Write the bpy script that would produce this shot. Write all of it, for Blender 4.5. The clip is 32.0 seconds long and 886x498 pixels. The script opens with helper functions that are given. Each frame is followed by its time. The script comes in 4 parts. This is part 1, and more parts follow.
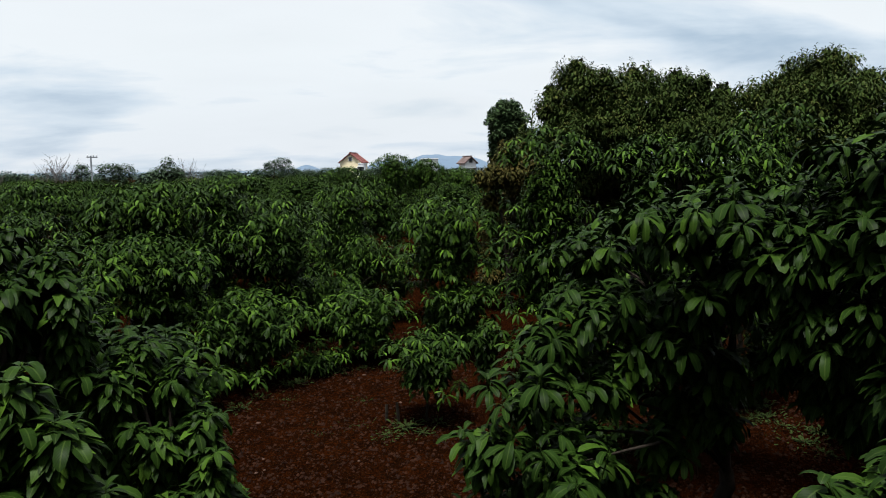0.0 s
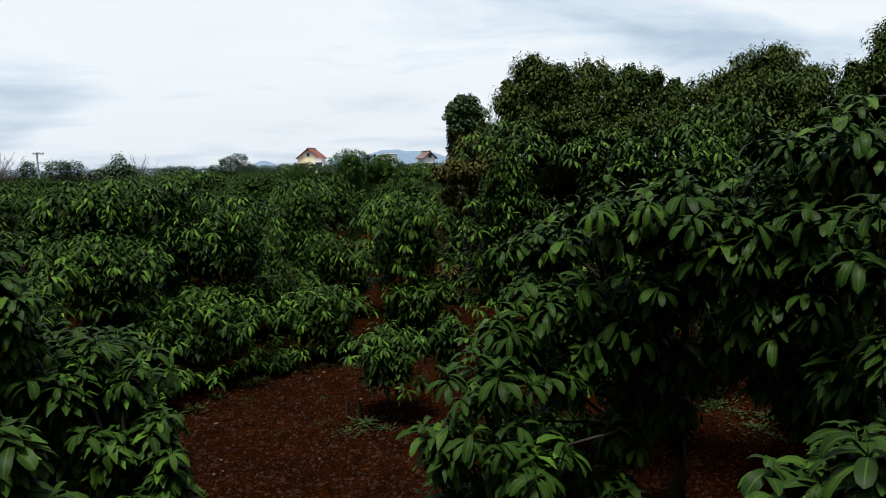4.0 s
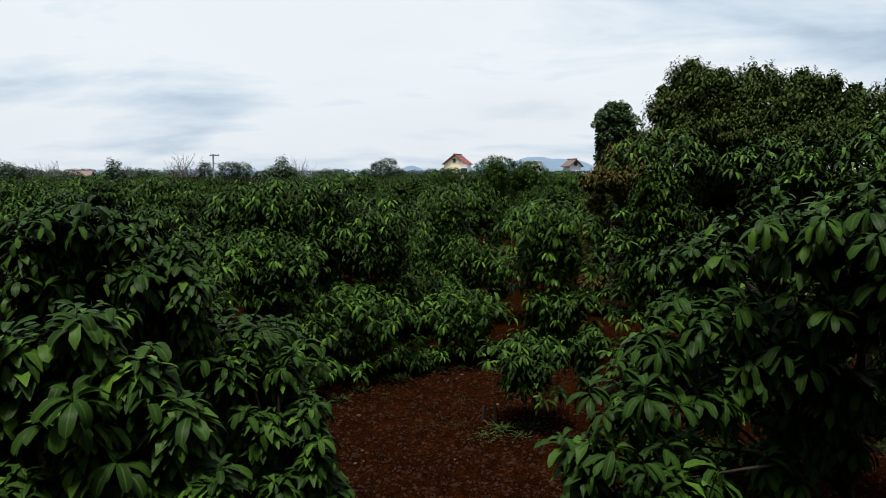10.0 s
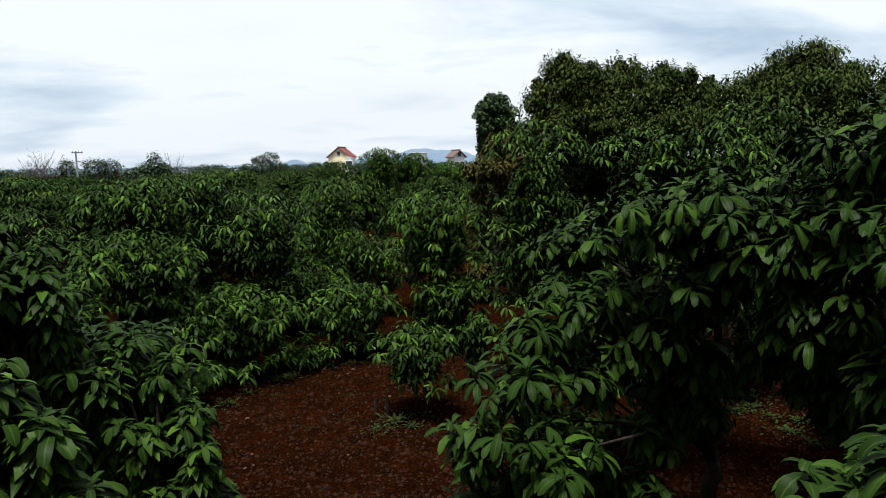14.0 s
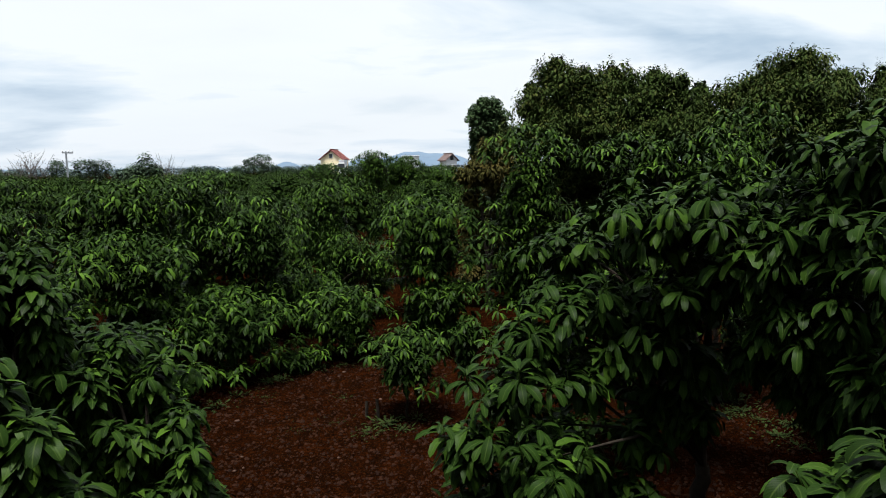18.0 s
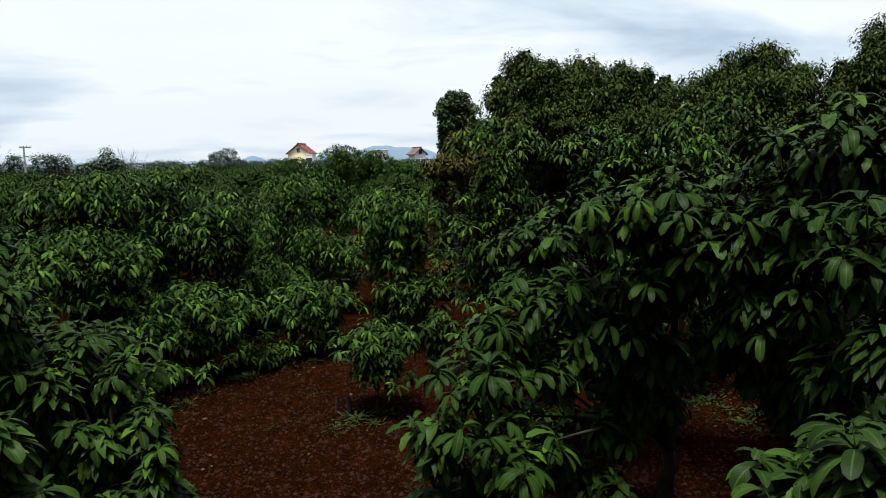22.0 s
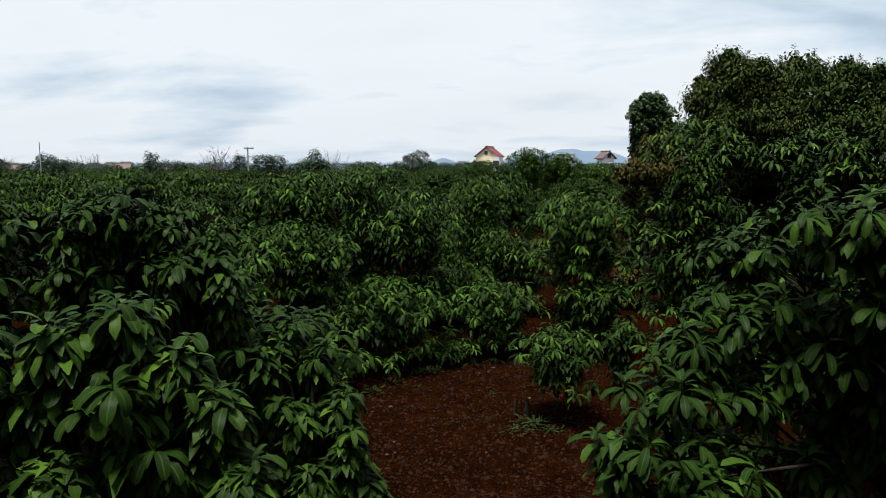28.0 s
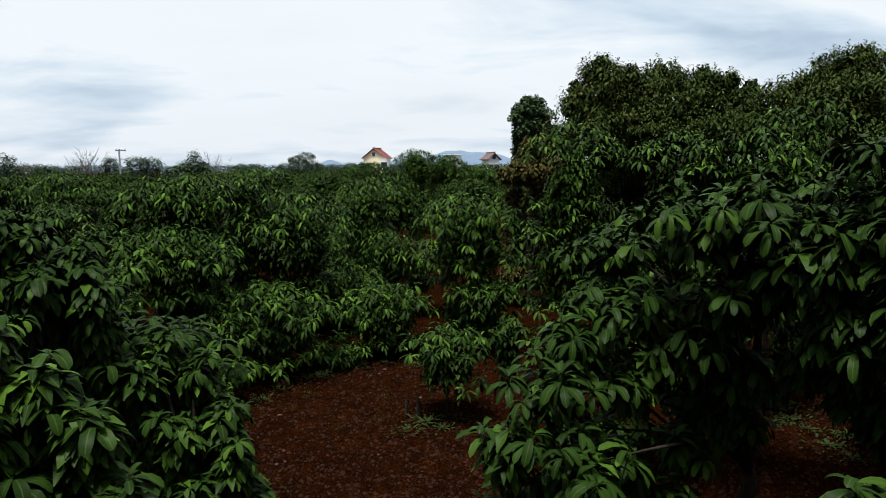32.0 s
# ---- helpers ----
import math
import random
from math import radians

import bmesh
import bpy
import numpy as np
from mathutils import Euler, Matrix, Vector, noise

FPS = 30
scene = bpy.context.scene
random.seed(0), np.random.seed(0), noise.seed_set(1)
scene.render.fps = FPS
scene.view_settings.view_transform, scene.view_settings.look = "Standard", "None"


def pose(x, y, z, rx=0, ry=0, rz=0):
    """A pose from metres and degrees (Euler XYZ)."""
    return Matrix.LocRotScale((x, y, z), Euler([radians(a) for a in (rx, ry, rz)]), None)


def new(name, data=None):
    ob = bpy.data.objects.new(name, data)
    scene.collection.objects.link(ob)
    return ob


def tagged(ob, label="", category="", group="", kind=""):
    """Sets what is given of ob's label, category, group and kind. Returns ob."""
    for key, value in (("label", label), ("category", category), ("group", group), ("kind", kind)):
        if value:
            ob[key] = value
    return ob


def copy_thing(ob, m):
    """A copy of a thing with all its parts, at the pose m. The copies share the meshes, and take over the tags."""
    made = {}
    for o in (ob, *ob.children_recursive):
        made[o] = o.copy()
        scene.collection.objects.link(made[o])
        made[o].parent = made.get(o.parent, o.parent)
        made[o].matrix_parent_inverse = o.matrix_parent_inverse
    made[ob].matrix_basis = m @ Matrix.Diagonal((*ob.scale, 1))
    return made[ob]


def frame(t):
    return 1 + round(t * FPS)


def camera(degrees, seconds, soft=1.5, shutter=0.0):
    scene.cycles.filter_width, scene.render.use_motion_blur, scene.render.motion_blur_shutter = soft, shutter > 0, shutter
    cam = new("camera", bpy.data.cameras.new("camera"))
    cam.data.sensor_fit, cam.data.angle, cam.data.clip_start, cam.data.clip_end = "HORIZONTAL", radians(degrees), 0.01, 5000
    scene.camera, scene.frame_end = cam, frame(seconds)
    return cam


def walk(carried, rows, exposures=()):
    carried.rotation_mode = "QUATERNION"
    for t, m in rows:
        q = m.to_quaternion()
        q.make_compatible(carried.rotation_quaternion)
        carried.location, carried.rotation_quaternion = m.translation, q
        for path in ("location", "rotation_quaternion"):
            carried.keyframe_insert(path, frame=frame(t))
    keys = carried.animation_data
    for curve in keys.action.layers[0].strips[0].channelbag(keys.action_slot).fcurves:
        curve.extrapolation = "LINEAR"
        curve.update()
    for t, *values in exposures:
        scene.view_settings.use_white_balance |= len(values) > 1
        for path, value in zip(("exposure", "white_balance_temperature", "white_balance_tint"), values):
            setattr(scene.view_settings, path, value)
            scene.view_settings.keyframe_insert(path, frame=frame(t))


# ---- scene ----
cam = camera(66.46, 32.0, soft=0.95)


def view(x, y, z, yaw, pitch, roll):
    """A camera pose from its place, its turn to the left, its tilt upwards and its lean, in degrees."""
    return pose(x, y, z, 0, 0, yaw) @ pose(0, 0, 0, 90 + pitch) @ pose(0, 0, 0, 0, 0, roll)


# <path>
PATH = [
    (0, view(-0.006, 0.000, 3.008, 0.10, -6.59, -0.86)),
    (0.5, view(-0.007, 0.007, 3.005, 0.19, -6.58, -0.79)),
    (1, view(-0.007, -0.003, 3.010, 0.18, -6.60, -0.86)),
    (1.5, view(-0.007, -0.001, 3.010, 0.12, -6.53, -0.85)),
    (2, view(-0.005, -0.005, 3.008, -0.02, -6.62, -0.90)),
    (2.5, view(-0.002, 0.002, 3.008, -0.16, -6.69, -0.96)),
    (3, view(-0.000, 0.013, 3.000, -1.02, -6.89, -0.89)),
    (3.5, view(0.009, 0.006, 3.008, -2.17, -7.10, -1.13)),
    (4.5, view(0.012, -0.002, 3.006, -3.80, -6.95, -1.12)),
    (5.5, view(0.004, -0.011, 3.003, -2.84, -6.71, -0.99)),
    (6, view(0.004, -0.006, 3.002, -0.74, -6.66, -0.94)),
    (6.5, view(-0.001, -0.011, 3.003, 0.82, -6.39, -0.90)),
    (7, view(-0.003, -0.007, 3.005, 1.60, -6.60, -0.90)),
    (7.5, view(-0.007, -0.005, 3.001, 2.52, -6.55, -0.62)),
    (8, view(-0.007, -0.003, 3.003, 2.98, -6.65, -0.53)),
    (8.5, view(-0.018, -0.005, 3.002, 3.37, -6.54, -0.30)),
    (9, view(-0.020, -0.003, 3.002, 4.65, -6.61, -0.30)),
    (9.5, view(-0.030, -0.001, 2.999, 7.15, -6.59, -0.10)),
    (10, view(-0.028, 0.006, 2.998, 8.66, -6.37, 0.06)),
    (10.5, view(-0.015, 0.009, 3.000, 7.12, -6.66, -0.02)),
    (11, view(-0.007, 0.003, 2.999, 5.08, -6.69, -0.25)),
    (11.5, view(-0.002, -0.004, 3.003, 3.07, -6.63, -0.61)),
    (12, view(0.003, -0.001, 3.001, 1.53, -6.90, -0.77)),
    (12.5, view(0.007, -0.003, 3.005, 0.03, -7.05, -0.95)),
    (13, view(0.013, -0.001, 3.002, -0.82, -7.22, -1.29)),
    (13.5, view(0.005, -0.005, 3.004, -0.61, -7.20, -1.08)),
    (14, view(0.008, -0.002, 3.003, -0.81, -7.11, -1.13)),
    (14.5, view(0.005, -0.008, 3.006, -0.52, -6.79, -1.06)),
    (16.5, view(0.002, -0.010, 3.003, -0.96, -6.69, -0.73)),
    (17, view(0.001, -0.011, 3.006, -0.69, -6.75, -0.68)),
    (17.5, view(0.004, -0.009, 3.003, -1.07, -6.84, -0.72)),
    (18, view(0.007, -0.008, 3.000, -1.51, -6.84, -0.66)),
    (18.5, view(0.010, -0.010, 2.998, -2.88, -6.84, -0.57)),
    (19, view(0.007, -0.008, 2.998, -3.84, -6.85, -0.42)),
    (19.5, view(0.005, -0.009, 2.999, -3.71, -6.94, -0.63)),
    (20, view(0.005, -0.001, 3.001, -3.44, -7.19, -0.53)),
    (20.5, view(0.004, -0.003, 3.001, -3.75, -7.22, -0.52)),
    (21, view(0.003, -0.003, 2.999, -3.81, -7.19, -0.56)),
    (21.5, view(0.006, 0.007, 2.996, -3.93, -7.38, -0.64)),
    (22, view(0.008, 0.001, 2.997, -4.11, -7.38, -0.82)),
    (22.5, view(0.009, 0.000, 2.997, -4.46, -7.46, -0.93)),
    (23, view(0.012, -0.003, 2.998, -4.63, -7.39, -1.00)),
    (23.5, view(0.004, -0.001, 2.998, -3.87, -7.35, -0.69)),
    (24, view(-0.000, -0.001, 3.002, -2.40, -7.25, -0.58)),
    (24.5, view(-0.005, -0.007, 3.001, -0.25, -6.88, -0.52)),
    (26.5, view(-0.024, 0.010, 3.000, 6.22, -6.80, -0.41)),
    (27, view(-0.028, 0.017, 2.997, 8.39, -7.01, -0.35)),
    (27.5, view(-0.042, 0.021, 2.998, 10.37, -7.12, -0.22)),
    (28, view(-0.041, 0.021, 2.997, 11.33, -7.00, 0.00)),
    (28.5, view(-0.037, 0.016, 2.996, 11.75, -6.90, 0.18)),
    (29, view(-0.031, 0.020, 2.998, 9.96, -7.21, -0.11)),
    (29.5, view(-0.027, 0.013, 2.997, 7.62, -7.03, -0.17)),
    (30, view(-0.017, 0.004, 2.998, 6.00, -6.89, -0.47)),
    (30.5, view(-0.018, 0.008, 2.996, 4.77, -6.90, -0.52)),
    (31, view(-0.015, 0.012, 2.996, 3.94, -6.93, -0.47)),
    (31.5, view(-0.007, 0.018, 3.002, 2.87, -7.07, -0.47)),
    (32, view(-0.005, 0.005, 3.002, 1.98, -6.90, -0.35)),
]
# </path>
EXPOSURES = ((0, 1.90), (3, 1.91), (6, 2.00), (8, 1.95), (10, 1.88), (12, 1.97), (14, 2.03), (24.5, 2.03), (26.5, 1.95), (28.5, 1.90), (30, 1.92), (32, 1.95))
walk(cam, PATH, EXPOSURES)

# ---- world and light ----
SUN_UP, SUN_ROUND = radians(75), radians(-150)

SUN_WAY = Vector((math.sin(SUN_ROUND) * math.cos(SUN_UP), math.cos(SUN_ROUND) * math.cos(SUN_UP), math.sin(SUN_UP)))


def sky_world():
    world = bpy.data.worlds.new("overcast_sky")
    scene.world = world
    world.use_nodes = True
    nt = world.node_tree
    nt.nodes.clear()
    N, L = nt.nodes.new, nt.links.new
    out, bg = N("ShaderNodeOutputWorld"), N("ShaderNodeBackground")
    sky = N("ShaderNodeTexSky")
    sky.sky_type, sky.sun_disc = "NISHITA", False
    sky.sun_elevation, sky.sun_rotation = SUN_UP, SUN_ROUND
    co = N("ShaderNodeTexCoord")
    sep = N("ShaderNodeSeparateXYZ")
    L(co.outputs["Generated"], sep.inputs[0])

    def mth(op, a, b=None, c=None):
        n = N("ShaderNodeMath")
        n.operation = op
        for i, v in enumerate((a, b, c)):
            if v is None:
                continue
            if isinstance(v, (int, float)):
                n.inputs[i].default_value = v
            else:
                L(v, n.inputs[i])
        return n.outputs[0]

    # a flat cloud layer: the direction laid on a plane overhead
    up = mth("MAXIMUM", sep.outputs["Z"], 0.0)
    den = mth("ADD", up, 0.17)
    px, py = mth("DIVIDE", sep.outputs["X"], den), mth("DIVIDE", sep.outputs["Y"], den)
    comb = N("ShaderNodeCombineXYZ")
    L(px, comb.inputs[0])
    L(py, comb.inputs[1])

    def cloud(scale, detail, rough, off, stretch=(1, 1, 1)):
        mp = N("ShaderNodeMapping")
        mp.inputs["Location"].default_value = off
        mp.inputs["Scale"].default_value = stretch
        L(comb.outputs[0], mp.inputs[0])
        n = N("ShaderNodeTexNoise")
        n.inputs["Scale"].default_value, n.inputs["Detail"].default_value = scale, detail
        n.inputs["Roughness"].default_value = rough
        n.inputs["Distortion"].default_value = 0.35
        L(mp.outputs[0], n.inputs["Vector"])
        return n.outputs["Fac"]

    def ramp(fac, stops):
        r = N("ShaderNodeValToRGB")
        el = r.color_ramp.elements
        for i, (p, c) in enumerate(stops):
            e = el[i] if i < 2 else el.new(p)
            e.position, e.color = p, (*c, 1)
        L(fac, r.inputs[0])
        return r.outputs[0]

    def mix(fac, a, b, mode="MIX"):
        m = N("ShaderNodeMix")
        m.data_type, m.blend_type = "RGBA", mode
        for s, v in ((m.inputs["Factor"], fac), (m.inputs["A"], a), (m.inputs["B"], b)):
            if isinstance(v, (int, float)):
                s.default_value = v
            elif isinstance(v, tuple):
                s.default_value = (*v, 1)
            else:
                L(v, s)
        return m.outputs["Result"]

    big = cloud(0.55, 5, 0.5, (3.1, 1.7, 0), (0.8, 1.0, 1))
    fine = cloud(1.6, 7, 0.55, (7.3, 2.2, 0), (0.7, 1.1, 1))
    body = mth("ADD", mth("MULTIPLY", big, 0.65), mth("MULTIPLY", fine, 0.35))
    clouds = ramp(body, [(0.38, (0.54, 0.65, 0.76)), (0.445, (0.78, 0.86, 0.93)), (0.51, (1.02, 1.03, 1.03)), (0.62, (0.99, 1.0, 1.0)), (0.80, (0.66, 0.76, 0.83))])
    # towards the horizon the layer greys and thickens
    low = ramp(sep.outputs["Z"], [(0.0, (1, 1, 1)), (0.16, (0, 0, 0))])
    base = mix(low, clouds, mix(0.40, clouds, (0.80, 0.82, 0.87)))
    # brightest overhead; low sky behind and beside is dimmed to darken the crowns
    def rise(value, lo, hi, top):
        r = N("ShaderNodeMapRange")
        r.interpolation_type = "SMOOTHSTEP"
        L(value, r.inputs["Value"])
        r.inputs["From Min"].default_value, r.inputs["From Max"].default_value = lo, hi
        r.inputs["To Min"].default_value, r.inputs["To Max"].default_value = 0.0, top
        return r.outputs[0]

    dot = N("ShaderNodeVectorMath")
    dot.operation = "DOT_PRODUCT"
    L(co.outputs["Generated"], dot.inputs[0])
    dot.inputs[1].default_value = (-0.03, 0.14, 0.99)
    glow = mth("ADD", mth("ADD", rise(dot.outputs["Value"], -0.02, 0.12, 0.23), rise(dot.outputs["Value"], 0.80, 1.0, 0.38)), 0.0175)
    thin = mix(0.97, mix(1.0, sky.outputs[0], (0.10, 0.10, 0.10), "MULTIPLY"), base)
    L(mix(1.0, thin, (0.935, 0.985, 1.03), "MULTIPLY"), bg.inputs["Color"])
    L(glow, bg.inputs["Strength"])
    L(bg.outputs[0], out.inputs[0])


sky_world()
sun_data = bpy.data.lights.new("sun", "SUN")
sun_data.energy, sun_data.angle, sun_data.color = 2.5, radians(14), (1.0, 0.98, 0.95)
sun = new("sun", sun_data)
sun.matrix_world = Matrix.Translation((0, 0, 60)) @ SUN_WAY.to_track_quat("Z", "Y").to_matrix().to_4x4()


# ---- materials ----
def material(name):
    m = bpy.data.materials.new(name)
    m.use_nodes = True
    nt = m.node_tree
    return m, nt, nt.nodes["Principled BSDF"]


def noise_node(nt, scale, detail=4, rough=0.55, vec=None):
    n = nt.nodes.new("ShaderNodeTexNoise")
    n.inputs["Scale"].default_value, n.inputs["Detail"].default_value, n.inputs["Roughness"].default_value = scale, detail, rough
    if vec:
        nt.links.new(vec, n.inputs["Vector"])
    return n.outputs["Fac"]


def ramp_node(nt, fac, stops):
    r = nt.nodes.new("ShaderNodeValToRGB")
    el = r.color_ramp.elements
    for i, (p, c) in enumerate(stops):
        e = el[i] if i < 2 else el.new(p)
        e.position, e.color = p, (*c, 1)
    nt.links.new(fac, r.inputs[0])
    return r.outputs[0]


def mix_node(nt, fac, a, b, mode="MIX"):
    m = nt.nodes.new("ShaderNodeMix")
    m.data_type, m.blend_type = "RGBA", mode
    for s, v in ((m.inputs["Factor"], fac), (m.inputs["A"], a), (m.inputs["B"], b)):
        if isinstance(v, (int, float)):
            s.default_value = v
        elif isinstance(v, tuple):
            s.default_value = (*v, 1)
        else:
            nt.links.new(v, s)
    return m.outputs["Result"]


def bump_node(nt, height, strength, dist, bsdf):
    b = nt.nodes.new("ShaderNodeBump")
    b.inputs["Strength"].default_value, b.inputs["Distance"].default_value = strength, dist
    nt.links.new(height, b.inputs["Height"])
    nt.links.new(b.outputs[0], bsdf.inputs["Normal"])


def leaf_material(name, dark, mid, light, rib, rough=0.5, spec=0.22, share=0.86):
    """Leaf blades: colour differs from blade to blade and from spray to spray, a pale midrib and side veins run along the blade."""
    m, nt, p = material(name)
    L = nt.links.new
    info, geo = nt.nodes.new("ShaderNodeObjectInfo"), nt.nodes.new("ShaderNodeNewGeometry")
    add = nt.nodes.new("ShaderNodeMath")
    add.operation = "MULTIPLY_ADD"
    L(geo.outputs["Random Per Island"], add.inputs[0])
    add.inputs[1].default_value = 0.65
    half = nt.nodes.new("ShaderNodeMath")
    half.operation = "MULTIPLY"
    L(info.outputs["Random"], half.inputs[0])
    half.inputs[1].default_value = 0.35
    L(half.outputs[0], add.inputs[2])
    col = ramp_node(nt, add.outputs[0], [(0.0, dark), (0.45, mid), (share, mid), (1.0, light)])
    tc = nt.nodes.new("ShaderNodeTexCoord")
    blot = noise_node(nt, 45, 3, 0.6, tc.outputs["Object"])
    col = mix_node(nt, mix_fac(nt, blot, 0.55, 0.75, 0.45), col, tuple(c * 0.6 for c in dark))
    uv = nt.nodes.new("ShaderNodeSeparateXYZ")
    L(tc.outputs["UV"], uv.inputs[0])
    off = nt.nodes.new("ShaderNodeMath")
    off.operation = "SUBTRACT"
    L(uv.outputs[0], off.inputs[0])
    off.inputs[1].default_value = 0.5
    ab = nt.nodes.new("ShaderNodeMath")
    ab.operation = "ABSOLUTE"
    L(off.outputs[0], ab.inputs[0])
    midrib = mix_fac(nt, ab.outputs[0], 0.07, 0.02, 0.4)
    col = mix_node(nt, midrib, col, rib)
    slant = nt.nodes.new("ShaderNodeMath")
    slant.operation = "MULTIPLY_ADD"
    L(ab.outputs[0], slant.inputs[0])
    slant.inputs[1].default_value = -0.5
    L(uv.outputs[1], slant.inputs[2])
    wv = nt.nodes.new("ShaderNodeMath")
    wv.operation = "MULTIPLY"
    L(slant.outputs[0], wv.inputs[0])
    wv.inputs[1].default_value = 70.0
    sn = nt.nodes.new("ShaderNodeMath")
    sn.operation = "SINE"
    L(wv.outputs[0], sn.inputs[0])
    veins = mix_fac(nt, sn.outputs[0], 0.5, 1.0, 0.07)
    col = mix_node(nt, veins, col, rib)
    L(col, p.inputs["Base Color"])
    bump_node(nt, sn.outputs[0], 0.06, 0.002, p)
    p.inputs["Roughness"].default_value = rough
    p.inputs["Specular IOR Level"].default_value = spec
    return m


def mix_fac(nt, value, lo, hi, top):
    r = nt.nodes.new("ShaderNodeMapRange")
    nt.links.new(value, r.inputs["Value"])
    r.inputs["From Min"].default_value, r.inputs["From Max"].default_value = lo, hi
    r.inputs["To Min"].default_value, r.inputs["To Max"].default_value = 0.0, top
    return r.outputs[0]


def plain_material(name, a, b, scale, rough, bump=0.0, detail=5, metal=0.0):
    m, nt, p = material(name)
    tc = nt.nodes.new("ShaderNodeTexCoord")
    n1 = noise_node(nt, scale, detail, 0.6, tc.outputs["Object"])
    n2 = noise_node(nt, scale * 7, 3, 0.6, tc.outputs["Object"])
    c = ramp_node(nt, n1, [(0.3, a), (0.7, b)])
    c = mix_node(nt, mix_fac(nt, n2, 0.5, 0.8, 0.35), c, tuple(v * 0.55 for v in a))
    nt.links.new(c, p.inputs["Base Color"])
    p.inputs["Roughness"].default_value, p.inputs["Metallic"].default_value = rough, metal
    p.inputs["Specular IOR Level"].default_value = 0.1 if rough > 0.6 else 0.5
    if bump:
        bump_node(nt, n2, bump, 0.02, p)
    return m


def soil_material():
    m, nt, p = material("red_soil")
    tc = nt.nodes.new("ShaderNodeTexCoord")
    v = tc.outputs["Object"]
    n1, n2, n3, n4 = noise_node(nt, 0.7, 4, 0.6, v), noise_node(nt, 24, 6, 0.75, v), noise_node(nt, 70, 4, 0.7, v), noise_node(nt, 4.5, 5, 0.65, v)
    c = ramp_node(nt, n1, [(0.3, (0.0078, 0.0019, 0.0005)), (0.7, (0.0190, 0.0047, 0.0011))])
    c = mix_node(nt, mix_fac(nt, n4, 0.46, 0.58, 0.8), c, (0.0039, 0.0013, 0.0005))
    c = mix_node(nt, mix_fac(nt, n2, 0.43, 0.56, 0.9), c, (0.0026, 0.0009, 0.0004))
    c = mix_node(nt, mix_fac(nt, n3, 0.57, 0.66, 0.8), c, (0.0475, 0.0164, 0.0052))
    nt.links.new(c, p.inputs["Base Color"])
    p.inputs["Roughness"].default_value, p.inputs["Specular IOR Level"].default_value = 1.0, 0.0
    add = nt.nodes.new("ShaderNodeMath")
    add.operation = "ADD"
    nt.links.new(n2, add.inputs[0])
    nt.links.new(n3, add.inputs[1])
    bump_node(nt, add.outputs[0], 0.8, 0.04, p)
    return m


LEAF = leaf_material("fruit_leaf", (0.0026, 0.0066, 0.0011), (0.0081, 0.0193, 0.0028), (0.0448, 0.0896, 0.0095), (0.0395, 0.0627, 0.0139), 0.42, 0.022, 0.58)
LEAF_TALL = leaf_material("evergreen_leaf", (0.0067, 0.0130, 0.0029), (0.0207, 0.0347, 0.0074), (0.0516, 0.0516, 0.0134), (0.0337, 0.0449, 0.0157), 0.5, 0.012, 0.6)
LEAF_BRONZE = leaf_material("bronze_leaf", (0.0115, 0.0126, 0.0035), (0.0299, 0.0288, 0.0069), (0.0691, 0.0483, 0.0126), (0.0461, 0.0414, 0.0162), 0.6, 0.02, 0.55)
LEAF_SMALL = leaf_material("small_round_leaf", (0.0115, 0.0218, 0.0102), (0.0282, 0.0486, 0.0192), (0.0576, 0.0870, 0.0320), (0.0384, 0.0589, 0.0282), 0.6, 0.02)
LEAF_FAR = leaf_material("far_leaf", (0.0022, 0.0056, 0.0009), (0.0071, 0.0166, 0.0025), (0.0356, 0.0690, 0.0076), (0.0298, 0.0461, 0.0099), 0.5, 0.016, 0.6)
BARK = plain_material("bark", (0.0112, 0.0084, 0.0063), (0.0280, 0.0224, 0.0168), 14, 0.95, 0.6)
DRY = plain_material("dry_wood", (0.0490, 0.0434, 0.0392), (0.0980, 0.0868, 0.0784), 6, 0.9)
SOIL = soil_material()
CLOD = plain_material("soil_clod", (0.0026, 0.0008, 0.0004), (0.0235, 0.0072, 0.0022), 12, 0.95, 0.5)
LITTER = plain_material("dry_leaf_litter", (0.0068, 0.0027, 0.0012), (0.0251, 0.0104, 0.0046), 9, 0.85)
STONE = plain_material("pale_stone", (0.0372, 0.0186, 0.0130), (0.0605, 0.0372, 0.0279), 9, 0.9, 0.4)
WEED = plain_material("weed_green", (0.0081, 0.0162, 0.0030), (0.0203, 0.0305, 0.0061), 9, 0.9)
# far foliage is paled and blued in its colour, standing in for haze
HAZE_TREE = plain_material("haze_paled_foliage", (0.0152, 0.0283, 0.0152), (0.0326, 0.0522, 0.0261), 1.5, 0.9, 0.4)
# the blue-grey of the last trees is distance haze put into base colour
HAZE_FAR = plain_material("haze_painted_treeline", (0.0800, 0.1080, 0.1200), (0.1120, 0.1400, 0.1520), 0.05, 1.0)
WALL_YELLOW = plain_material("cream_render", (0.80, 0.69, 0.46), (0.86, 0.76, 0.53), 0.6, 0.85)
WALL_WHITE = plain_material("white_render", (0.68, 0.70, 0.72), (0.78, 0.79, 0.80), 0.5, 0.85)
WALL_GREY = plain_material("grey_concrete", (0.20, 0.22, 0.24), (0.28, 0.29, 0.31), 0.5, 0.9)
ROOF_RED = plain_material("red_roof_tile", (0.1370, 0.0499, 0.0451), (0.1854, 0.0725, 0.0645), 0.9, 0.75)
ROOF_FADED = plain_material("faded_roof_tile", (0.0967, 0.0693, 0.0645), (0.1290, 0.0952, 0.0887), 0.9, 0.8)
